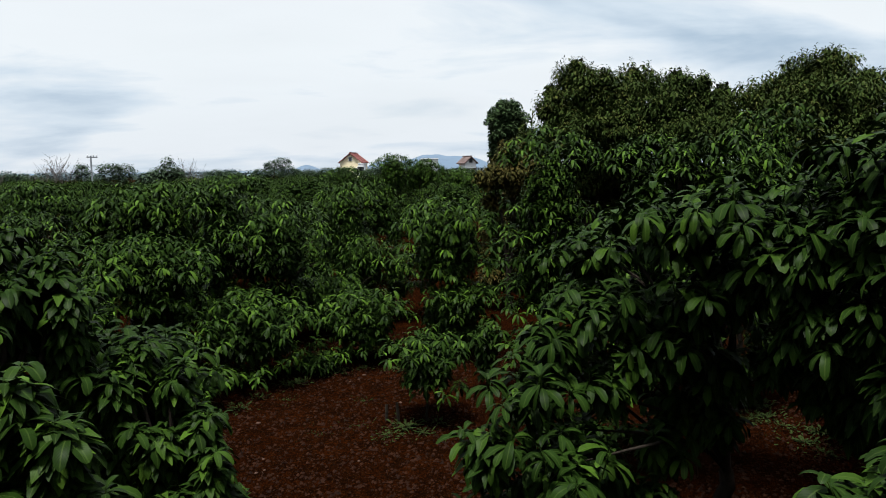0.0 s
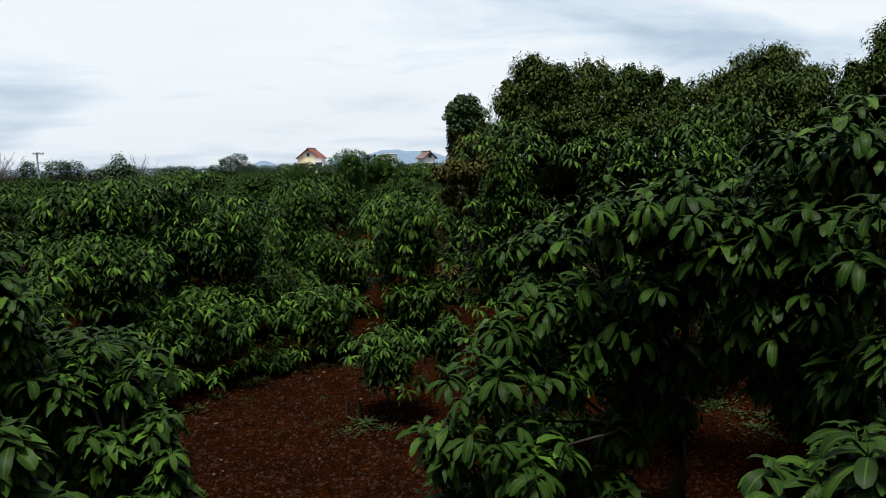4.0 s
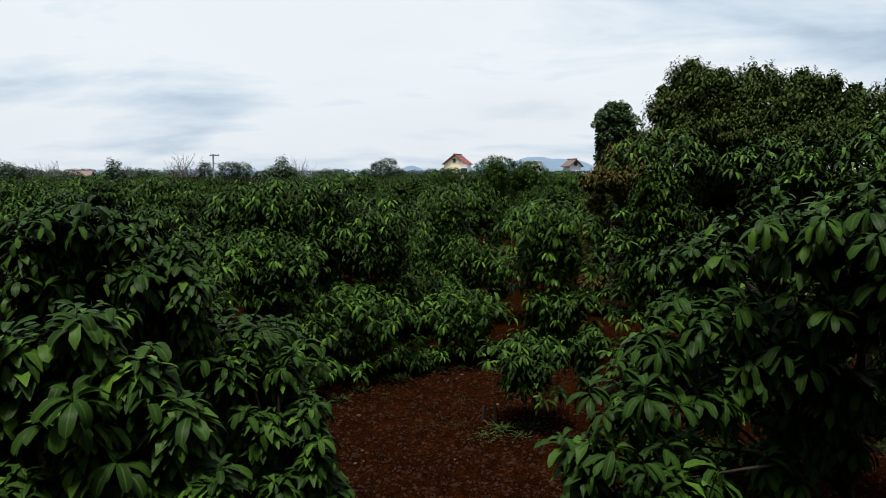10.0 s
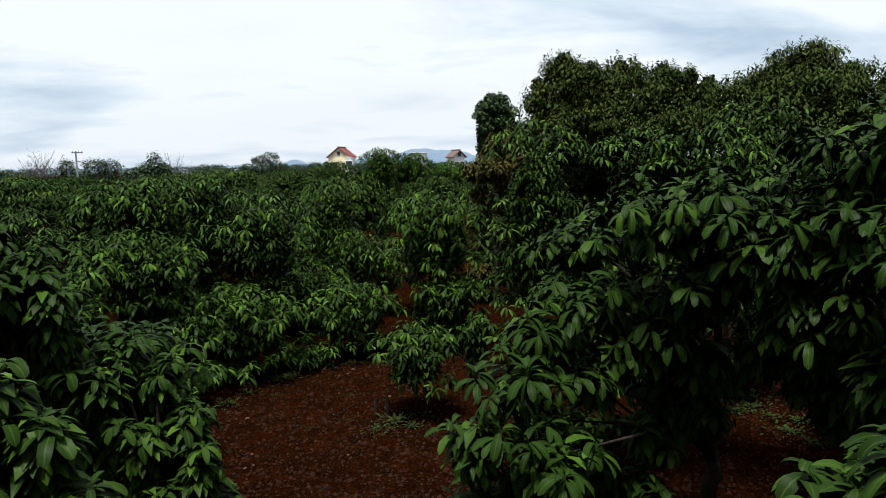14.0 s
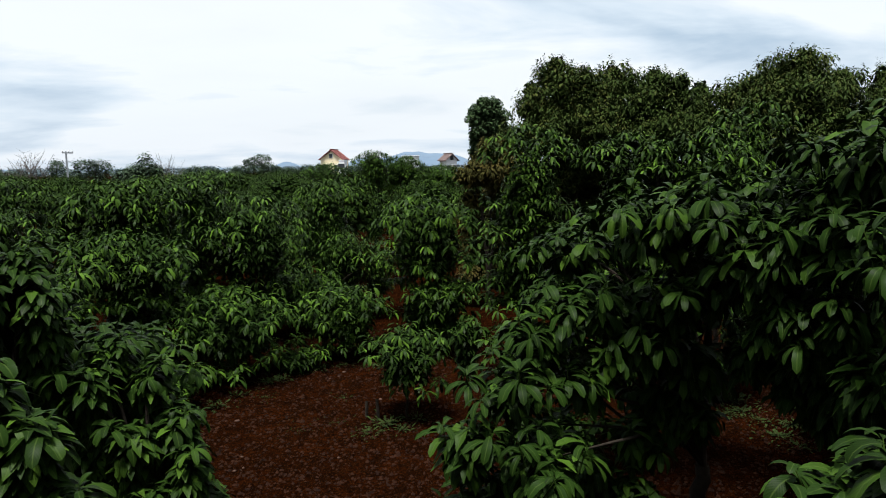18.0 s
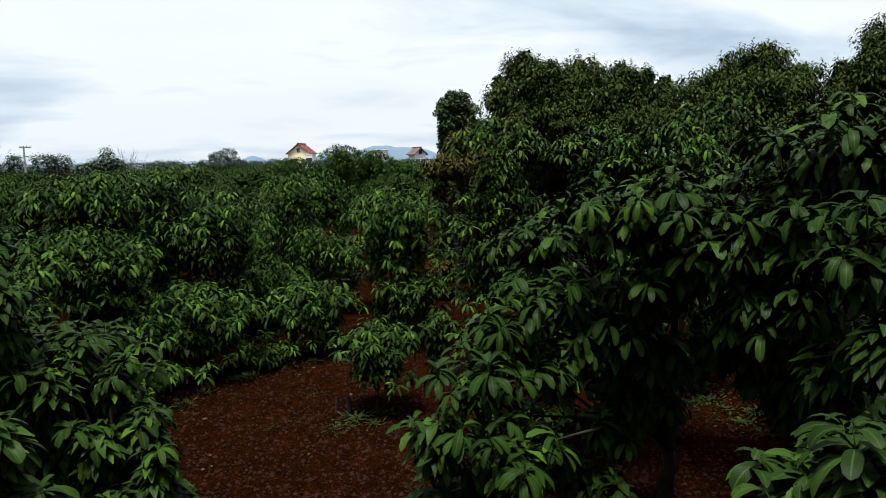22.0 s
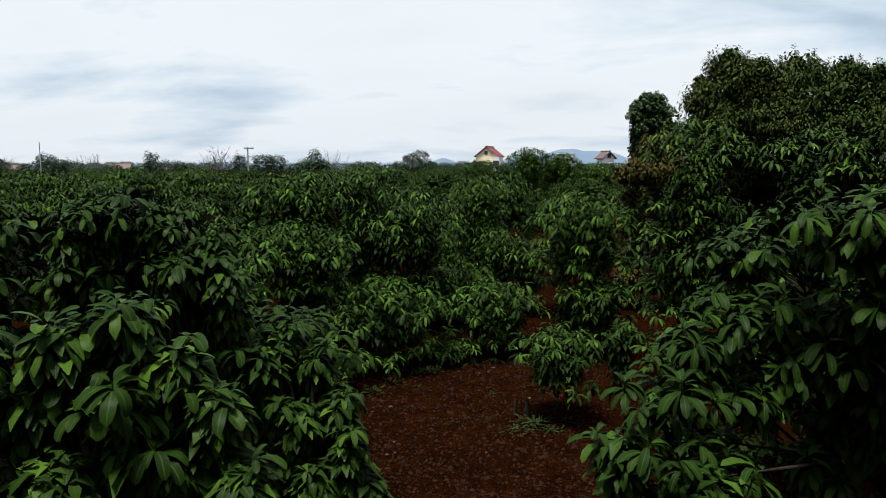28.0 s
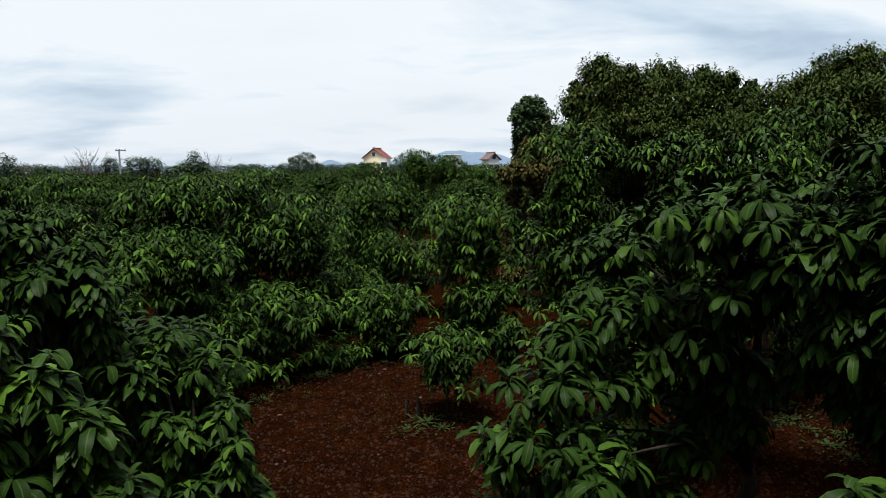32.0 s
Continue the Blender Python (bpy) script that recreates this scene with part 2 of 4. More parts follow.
GLASS = plain_material("dark_window_glass", (0.03, 0.035, 0.04), (0.05, 0.055, 0.06), 2, 0.12)
STEEL = plain_material("grey_steel", (0.22, 0.23, 0.24), (0.33, 0.34, 0.35), 4, 0.55, metal=0.4)
# hill forest coloured blue in place of air haze
HILL = plain_material("haze_blue_hill_forest", (0.0723, 0.1062, 0.1487), (0.0935, 0.1275, 0.1700), 0.004, 1.0)


# ---- helpers for things ----
def part(name, bm, mat, parent=None, label="", smooth=False):
    me = bpy.data.meshes.new(name)
    bm.to_mesh(me)
    bm.free()
    me.materials.append(mat)
    if smooth:
        me.polygons.foreach_set("use_smooth", [True] * len(me.polygons))
    ob = new(name, me)
    ob.parent = parent
    if label:
        tagged(ob, label)
    return ob


def mesh_from(name, verts, faces, mat, uvs=None, smooth=True):
    me = bpy.data.meshes.new(name)
    verts, faces = np.asarray(verts, np.float32), np.asarray(faces, np.int32)
    n, k = faces.shape
    me.vertices.add(len(verts))
    me.vertices.foreach_set("co", verts.ravel())
    me.loops.add(n * k)
    me.loops.foreach_set("vertex_index", faces.ravel())
    me.polygons.add(n)
    me.polygons.foreach_set("loop_start", np.arange(n, dtype=np.int32) * k)
    me.polygons.foreach_set("loop_total", np.full(n, k, np.int32))
    if uvs is not None:
        layer = me.uv_layers.new(name="uv")
        layer.data.foreach_set("uv", np.asarray(uvs, np.float32)[faces.ravel()].ravel())
    me.polygons.foreach_set("use_smooth", np.full(n, smooth))
    me.materials.append(mat)
    me.update(calc_edges=True)
    return me


def box(bm, x0, y0, z0, x1, y1, z1):
    m = Matrix.Translation(((x0 + x1) / 2, (y0 + y1) / 2, (z0 + z1) / 2)) @ Matrix.Diagonal((x1 - x0, y1 - y0, z1 - z0, 1))
    return bmesh.ops.create_cube(bm, size=1.0, matrix=m)["verts"]


def box_part(name, dims, mat, parent, label="", bevel=0.0):
    bm = bmesh.new()
    box(bm, *dims)
    if bevel:
        bmesh.ops.bevel(bm, geom=bm.edges[:], offset=bevel, segments=2, affect="EDGES")
    return part(name, bm, mat, parent, label)


def tube_data(points, radii, sides=7):
    """Rings round a bent line: vertices and quads."""
    points = [Vector(p) for p in points]
    verts, faces = [], []
    for i, (p, r) in enumerate(zip(points, radii)):
        d = (points[min(i + 1, len(points) - 1)] - points[max(i - 1, 0)]).normalized()
        a = d.orthogonal().normalized() if abs(d.z) < 0.95 else Vector((1, 0, 0))
        a = (a - d * a.dot(d)).normalized()
        b = d.cross(a)
        for k in range(sides):
            an = 2 * math.pi * k / sides
            verts.append(p + (a * math.cos(an) + b * math.sin(an)) * r)
    for i in range(len(points) - 1):
        for k in range(sides):
            q = (k + 1) % sides
            faces.append((i * sides + k, i * sides + q, (i + 1) * sides + q, (i + 1) * sides + k))
    return [tuple(v) for v in verts], faces


def tube_part(name, points, radii, mat, parent, sides=7, label=""):
    v, f = tube_data(points, radii, sides)
    ob = new(name, mesh_from(name, v, f, mat))
    ob.parent = parent
    if label:
        tagged(ob, label)
    return ob


def bent(a, b, sag, steps, rng, rise=0.0):
    """Points on a slightly crooked line from a to b, which may rise first and spread later."""
    a, b = Vector(a), Vector(b)
    mid = Vector((a.x + (b.x - a.x) * (0.5 - rise), a.y + (b.y - a.y) * (0.5 - rise), a.z + (b.z - a.z) * (0.5 + rise * 0.7)))
    out = []
    for i in range(steps + 1):
        s = i / steps
        p = a * (1 - s) ** 2 + mid * (2 * s * (1 - s)) + b * s ** 2
        w = math.sin(math.pi * s)
        out.append(p + Vector((rng.uniform(-1, 1), rng.uniform(-1, 1), rng.uniform(-0.3, 0.3))) * sag * w * 0.6)
    return out


# ---- leaves and sprays ----
STATIONS = {3: (0, 0.55, 1), 4: (0, 0.3, 0.74, 1), 5: (0, 0.2, 0.5, 0.84, 1), 6: (0, 0.12, 0.34, 0.62, 0.88, 1), 7: (0, 0.1, 0.28, 0.5, 0.74, 0.91, 1)}


def leaf_blade(rng, start, d0, length, width, droop, stations, curl):
    """One oblong blade with a blunt tip that arches over and hangs: vertices, quads and uv."""
    d = d0.normalized()
    p = Vector(start)
    verts, uvs = [], []
    head = Vector((d.x, d.y, 0))
    head = head.normalized() if head.length > 0.02 else Vector((1, 0, 0))
    side0 = head.cross(Vector((0, 0, 1)))
    rise = math.asin(max(-1, min(1, d.z)))
    twist, swing = rng.uniform(-0.45, 0.45), rng.uniform(-0.25, 0.25)
    along, last = STATIONS[stations], 0
    for s in along:
        el = max(rise - droop * s ** 1.15, -1.48)
        h = head * math.cos(swing * s) + side0 * math.sin(swing * s)
        d = h * math.cos(el) + Vector((0, 0, math.sin(el)))
        p = p + d * (length * (s - last))
        last = s
        w = width * (s ** 0.6 * (1 - s) ** 0.42) if 0 < s < 1 else width * (0.04 if s == 0 else 0.05)
        cross = h.cross(Vector((0, 0, 1)))
        n = cross.cross(d).normalized()
        side = (cross * math.cos(twist * s) + n * math.sin(twist * s)).normalized()
        n = side.cross(d).normalized()
        lift = w * curl
        verts += [tuple(p - side * w + n * lift), tuple(p), tuple(p + side * w + n * lift)]
        uvs += [(0, s), (0.5, s), (1, s)]
    faces = []
    for i in range(stations - 1):
        a = i * 3
        faces += [(a, a + 1, a + 4, a + 3), (a + 1, a + 2, a + 5, a + 4)]
    return verts, faces, uvs


def spray_data(rng, tilt, leaf, count, stations, wide=0.225, spread=1.0, droop=1.5, simple=False, stem=0.8):
    """A shoot leaning by tilt degrees towards +x, with a whorl of arching leaves like the ribs of an umbrella."""
    axis = Vector((math.sin(radians(tilt)), 0, math.cos(radians(tilt))))
    V, F, U = [], [], []
    turn = rng.uniform(0, 6.28)
    for k in range(count):
        young = k % 6 == 5
        az = turn + 2.4 * k + rng.uniform(-0.3, 0.3)
        rise = radians(rng.uniform(30, 62) if young else rng.uniform(6, 34)) / spread - radians(tilt) * 0.6 * math.cos(az)
        d0 = Vector((math.cos(az) * math.cos(rise), math.sin(az) * math.cos(rise), math.sin(rise)))
        start = axis * ((rng.uniform(0.0, 0.3) if young else rng.uniform(-0.9, 0.1)) * stem * leaf) + d0 * leaf * 0.1
        size = leaf * (rng.uniform(0.55, 0.85) if young else rng.uniform(0.8, 1.12))
        if simple:
            # a plain four-cornered blade for what lies deep in the crown or far off
            tip = d0 * size * 0.6 + Vector((0, 0, -0.5 * size))
            side = d0.cross(Vector((0, 0, 1))).normalized() * size * wide * 0.5
            half = start + d0 * size * 0.45 + Vector((0, 0, -0.12 * size))
            V += [tuple(start), tuple(half - side), tuple(start + tip), tuple(half + side)]
            F.append((len(V) - 4, len(V) - 3, len(V) - 2, len(V) - 1))
            U += [(0.5, 0), (0, 0.5), (0.5, 1), (1, 0.5)]
            continue
        v, f, uv = leaf_blade(rng, start, d0, size, size * wide * rng.uniform(0.85, 1.15), droop * rng.uniform(0.7, 1.2), stations, rng.uniform(0.05, 0.3))
        o = len(V)
        V += v
        F += [tuple(i + o for i in q) for q in f]
        U += uv
    if stations > 5 and not simple:
        # the green shoot that carries them
        v, f = tube_data([axis * leaf * q for q in (-1.3, -0.5, 0.2)], [leaf * 0.03, leaf * 0.025, leaf * 0.012], 4)
        F += [tuple(i + len(V) for i in q) for q in f]
        V += v
        U += [(0.5, 0.5)] * len(v)
    return np.array(V, np.float32), np.array(F, np.int32), np.array(U, np.float32)


TILTS = (4, 15, 30)
VARIANTS = 4
SPRAYS = {}


def spray_set(key, leaf, count, stations, mat, **kw):
    """For each lean a few sprays: their data and shared meshes."""
    if key in SPRAYS:
        return SPRAYS[key]
    rng = random.Random(str(key))
    made = []
    for tilt in TILTS:
        row = []
        for _ in range(VARIANTS):
            v, f, u = spray_data(rng, tilt, leaf, count, stations, **kw)
            row.append((v, f, u, mesh_from("leaf_spray", v, f, mat, u)))
        made.append(row)
    SPRAYS[key] = made
    return made


def crown_points(rng, lobes, step, shrink=1.0, lowest=-0.02, rough=0.10, gap=0.12, sides=1.0, inner=False, clump=0.0):
    """Places and outward directions over the outside of the lobes."""
    pts = []
    for i, (cx, cy, cz, r, v, *bare) in enumerate(lobes):
        thin = 0.14 if bare and not inner else 1.0
        r, v = r * shrink, v * shrink
        area = 4 * math.pi * ((2 * (r * v) ** 1.6 + (r * r) ** 1.6) / 3) ** (1 / 1.6)
        n = max(8, int(area / (step * step)))
        turn = rng.uniform(0, 6.28)
        for k in range(n):
            z = 1 - 2 * (k + 0.5) / n
            if z < lowest or (sides < 1 and z < 0.22 and rng.random() > sides):
                continue
            a = turn + k * 2.399963 + rng.uniform(-0.25, 0.25)
            q = math.sqrt(max(0, 1 - z * z))
            nx, ny = q * math.cos(a), q * math.sin(a)
            x, y, zz = cx + nx * r, cy + ny * r, cz + z * v
            inside = False
            for j, (ox, oy, oz, orr, ov, *_) in enumerate(lobes):
                if j != i:
                    e = ((x - ox) ** 2 + (y - oy) ** 2) / (orr * shrink) ** 2 + ((zz - oz) / (ov * shrink)) ** 2
                    if e < 0.72 or (e < 1 and j < i and rng.random() < 0.5):
                        inside = True
                        break
            if inside or rng.random() > thin or rng.random() < gap or zz < 0.12:
                continue
            if clump and noise.noise((x * clump, y * clump, zz * clump * 1.3)) < (-0.14 if z > 0.4 else 0.09):
                continue
            nrm = Vector((nx / r, ny / r, z / v)).normalized()
            push = rng.uniform(-rough, rough * 0.7)
            pts.append((Vector((x, y, zz)) + nrm * push, nrm))
    return pts


def lean_of(nrm):
    up = (nrm + Vector((0, 0, 1.5))).normalized()
    return math.degrees(math.acos(max(-1, min(1, up.z))))


def placed(rng, p, nrm, variants):
    lean = lean_of(nrm)
    row = variants[0 if lean < 9 else 1 if lean < 22 else 2]
    az = math.atan2(nrm.y, nrm.x) + rng.uniform(-0.5, 0.5)
    size = rng.uniform(0.82, 1.15)
    return rng.choice(row), az, size


def joined(rng, pts, variants, base):
    V, F, U, o = [], [], [], 0
    for p, nrm in pts:
        (v, f, u, _), az, size = placed(rng, p, nrm, variants)
        c, s = math.cos(az) * size, math.sin(az) * size
        V.append(np.stack([v[:, 0] * c - v[:, 1] * s + p.x - base[0], v[:, 0] * s + v[:, 1] * c + p.y - base[1], v[:, 2] * size + p.z], 1))
        F.append(f + o)
        U.append(u)
        o += len(v)
    return np.concatenate(V), np.concatenate(F), np.concatenate(U)


def stacked(sets):
    """Several meshes as one."""
    V, F, U, o = [], [], [], 0
    for v, f, u in sets:
        V.append(v)
        F.append(f + o)
        U.append(u)
        o += len(v)
    return np.concatenate(V), np.concatenate(F), np.concatenate(U)


def dome_lobes(rng, x, y, top, radius, low, leaf):
    """Leafy cushions in tiers over a dome, each overhanging the shade below it, and the dome's dark body."""
    high = top - low
    tiers = max(2, round(high / (0.19 + 0.9 * leaf)))
    r = 0.12 + 0.09 * radius + 0.5 * leaf
    cap = min(0.5 * high, 0.8 * radius)
    lobes = [(x, y, top - 0.06 - cap, radius * 0.93, cap)]
    for i in range(tiers):
        q = i / max(1, tiers - 1)
        if q < 0.34:
            continue
        ring = max(0.0, radius * math.sin(math.pi / 2 * (0.34 + 0.66 * min(1, q * 1.5))) - 0.8 * r)
        if q > 0.45:
            ring *= 1 - 0.4 * (q - 0.45)
        n = max(1, int(2 * math.pi * ring / (1.75 * r)))
        turn = rng.uniform(0, 6.28)
        for k in range(n):
            a = turn + 6.283 * k / n + rng.uniform(-0.25, 0.25)
            out = ring * rng.uniform(0.8, 1.1)
            # the far flank, low down, stays out of sight
            if i > 1 and math.cos(a) * x + math.sin(a) * y > 0.45 * math.hypot(x, y) > 0:
                continue
            z = top - 0.16 - (high - 0.3) * q * (0.9 + 0.1 * q) + rng.uniform(-0.10, 0.05)
            lobes.append((x + math.cos(a) * out, y + math.sin(a) * out, max(z, 0.2), r * rng.uniform(0.75, 1.25), 0.15 * rng.uniform(0.85, 1.25)))
    body = [(x, y, (top + low) / 2 - 0.05, radius * 0.6, high * 0.42)]
    if low > 0.45:
        # the shaded foot of the crown, down to the soil
        body.append((x, y, low * 0.52 + 0.12, radius * 0.46, low * 0.5))
    return lobes, body


TREE_COUNT = [0]


def skirted(rng, lobes, floor):
    """The lobes, and under those that end high more lobes, set a little back, down to the floor of the crown."""
    out = list(lobes)
    for cx, cy, cz, r, v, *bare in lobes:
        d = math.hypot(cx, cy)
        ux, uy = cx / d, cy / d
        z, k = cz, 0
        while z - v > floor and k < 6:
            k += 1
            z -= v * 1.35
            b = 0.55 * min(k, 2) * r * rng.uniform(0.5, 1.7)
            out.append((cx + ux * b, cy + uy * b, max(z, floor + v * rng.uniform(0.5, 0.9)), r * rng.uniform(0.78, 1.0), v, 1))
    return out


def tree(base, lobes, leaf=0.17, step=0.2, kind_of=0, label="", near=160, skirt=0.25, back=0, body=None):
    """A tree: trunk, limbs, outer leaf sprays as pieces, inner foliage joined."""
    TREE_COUNT[0] += 1
    rng = random.Random(100 + TREE_COUNT[0])
    if kind_of == 0:
        step = 1.3 * leaf
    name = ("fruit_tree", "tall_evergreen_tree", "slender_tree", "bronze_leaved_tree")[kind_of]
    root = new(name)
    root.location = (base[0], base[1], 0)
    tagged(root, label, "tree", "orchard trees" if kind_of == 0 else "tall trees")
    mat = (LEAF, LEAF_TALL, LEAF_SMALL, LEAF_BRONZE)[kind_of]
    dist = math.hypot(*base)
    stations = 7 if dist < 3.2 else 6 if dist < 7.5 else 4
    if kind_of == 0:
        close = dist < 7.5
        sprays = spray_set((leaf, stations), leaf, 13, stations, mat, wide=0.36 if dist < 3.2 else 0.31 if close else 0.26 if dist < 10.5 else 0.22,
                           droop=1.45, stem=0.5)
    elif kind_of in (1, 3):
        sprays = spray_set(("tall", leaf, kind_of), leaf * 1.15, 12, 3, mat, wide=0.27, droop=1.3)
    else:
        sprays = spray_set(("small", leaf), leaf, 14, 4, mat, wide=0.6, spread=1.1, simple=True)
    by = kind_of == 0 and dist < 7.5
    inner = spray_set(("inner", leaf, kind_of, by), leaf * 1.0, 10 if by else 12, 4 if by else 3, mat, wide=0.30, simple=not by)
    own = list(lobes)
    if back:
        # the far half of the crown, sloping down behind the near half
        mx, my = sum(l[0] for l in own) / len(own), sum(l[1] for l in own) / len(own)
        away = math.hypot(mx, my)
        rear = []
        for k in range(1, 4):
            q = 1 + back * k / (3 * away)
            rear += [(x * q, y * q, 3.0 - (3.0 - z) * q, r * 1.15 * q, v * q, 1) for x, y, z, r, v, *bare in own if not bare and 3.0 - (3.0 - z) * q > 0.5]
    if skirt:
        lobes = skirted(rng, lobes, skirt)
    core = len(lobes)
    if back:
        lobes = lobes + rear
    lobes = [(x, y, z + 0.15 * v, r, v * 0.85, *bare) for x, y, z, r, v, *bare in lobes]
    top = max(l[2] for l in lobes)
    low = min(l[2] - l[4] for l in lobes)
    # trunk and limbs
    girth = (0.012 + 0.021 * top) * (0.5 if top < 1.3 else 1)
    fork = Vector((rng.uniform(-0.08, 0.08), rng.uniform(-0.08, 0.08), max(0.22, min(0.45, low + 0.1))))
    tube_part("trunk", bent((0, 0, -0.05), fork, 0.05, 4, rng), [girth * 1.25, girth * 1.05, girth, girth * 0.95, girth * 0.9], BARK, root, 9)
    for cx, cy, cz, r, v, *_ in own:
        end = Vector((cx - base[0], cy - base[1], cz + v * 0.3))
        if (end - fork).length > 4.5:
            fork2 = Vector((end.x * 0.5, end.y * 0.5, max(fork.z, end.z * 0.45)))
        else:
            fork2 = fork
        if _ or (cz < 1.1 and top > 2):
            continue
        g = girth * rng.uniform(0.45, 0.65) * (0.55 if cz < 1.6 and top > 2 else 1)
        tube_part("limb", bent(fork2, end, 0.12, 5, rng, 0.3), [g, g * 0.85, g * 0.7, g * 0.55, g * 0.4, g * 0.2], BARK, root, 6)
    pts = crown_points(rng, lobes, step, 1.0, 0.12 if body else -0.1 if dist < 7.5 else -0.2, 0.07 if body else 0.10, 0.06, 0.8 if kind_of else 0.5 if body else 0.45, False, 1.9 if kind_of in (1, 3) else 0)
    pts.sort(key=lambda q: q[0].y - 0.35 * q[0].z)
    for p, nrm in pts[:near]:
        (v, f, u, me), az, size = placed(rng, p, nrm, sprays)
        ob = new("leaf_spray", me)
        ob.parent = root
        ob.location = p - Vector((base[0], base[1], 0))
        ob.rotation_euler = (rng.uniform(-0.15, 0.15), rng.uniform(-0.15, 0.15), az)
        ob.scale = (size,) * 3
    rest = pts[near:]
    step = step if kind_of else leaf
    if kind_of:
        step *= 0.9
    if dist < 7.5 and not kind_of:
        # close by, the dark of the crown is many slender leaves
        deep = spray_set(("deep near", leaf), leaf * 1.05, 12, 3, mat, wide=0.36)
        shells = ((1.0, 0.5, inner), (0.76, 0.38, deep), (0.8, 0.24, deep))
    else:
        deep = spray_set(("deep", leaf, kind_of), leaf * (1.7 if kind_of else 1.2), 9 if kind_of else 12, 3, mat, wide=0.62 if kind_of else 0.38, simple=True)
        shells = ((1.0, 0.5, inner), (0.92, 0.36, deep), (1.0, 0.22, deep)) if not kind_of else ((1.0, 0.76, inner), (1.1, 0.56, deep), (1.3, 0.34, deep))
    hull = lobes[:core]
    if body:
        hull, shells = body, ((0.9, 0.92, inner), (0.8, 0.75, deep), (0.9, 0.5, deep))
    V, F, U = stacked([joined(rng, crown_points(rng, hull, step * q, f, -0.8, 0.05, 0.04, 1, True), kind, base)
                       for q, f, kind in shells])
    if rest:
        V2, F2, U2 = joined(rng, rest, sprays, base)
        V, F, U = np.concatenate([V, V2]), np.concatenate([F, F2 + len(V)]), np.concatenate([U, U2])
    ob = new("inner_foliage", mesh_from("inner_foliage", V, F, mat, U))
    ob.parent = root
    tagged(ob, kind="stuff")
    if kind_of in (1, 3):
        # upright young shoots over the crown
        ts, fs = [], []
        sp, sf, su = [], [], []
        for p, nrm in pts:
            if nrm.z > 0.3 and rng.random() < 0.26:
                h = rng.uniform(0.08, 0.19)
                for k in range(9):
                    a, z = rng.uniform(0, 6.28), h * (k + 1) / 9
                    d0 = Vector((math.cos(a), math.sin(a), rng.uniform(0.5, 1.4)))
                    v, f, u = leaf_blade(rng, p + Vector((0, 0, z)), d0, 0.075, 0.026, 0.4, 3, 0.3)
                    v = [(x - base[0], y - base[1], zz) for x, y, zz in v]
                    sf += [tuple(i + len(sp) for i in q) for q in f]
                    sp += v
                    su += u
        if sp:
            ob = new("new_growth", mesh_from("new_growth", sp, sf, mat, su))
            ob.parent = root
            tagged(ob, "brownish upright young growth", kind="stuff")
    return root


def dome_tree(x, y, top, radius, low=0.15, leaf=0.148, seed=0, label="", **kw):
    """A rounded fruit tree."""
    lobes, body = dome_lobes(random.Random(900 + seed), x, y, top, radius, low, leaf)
    return tree((x, y), lobes, leaf=leaf, skirt=0, label=label, body=body, **kw)


# ---- ground ----
def ground_height(x, y):
    return 0.05 * noise.noise((x * 0.35, y * 0.35, 3.0)) + 0.022 * noise.noise((x * 2.1, y * 2.1, 7.0)) if abs(x) < 40 and y < 60 else 0.0


def build_ground():
    xs = [-4000, -1500, -500, -150, -60] + [x * 0.16 for x in range(-60, 61)] + [14, 20, 30, 60, 150, 500, 1500, 4000]
    xs = sorted(set(round(x, 3) for x in xs + [-40, -28, -20, -14]))
    ys = sorted(set([-4000, -500, -60, -20, -5] + [round(y * 0.16, 3) for y in range(-4, 110)] + [20, 25, 32, 40, 55, 80, 140, 300, 800, 2000, 4500]))
    V = []
    for y in ys:
        for x in xs:
            far = abs(x) > 13 or y > 17.5 or y < -1
            V.append((x, y, 0 if far else ground_height(x, y) + 0.012 * noise.noise((x * 9, y * 9, 1))))
    n = len(xs)
    F = [(j * n + i, j * n + i + 1, (j + 1) * n + i + 1, (j + 1) * n + i) for j in range(len(ys) - 1) for i in range(n - 1)]
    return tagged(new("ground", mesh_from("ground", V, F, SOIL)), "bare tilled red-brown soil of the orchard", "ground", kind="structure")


build_ground()

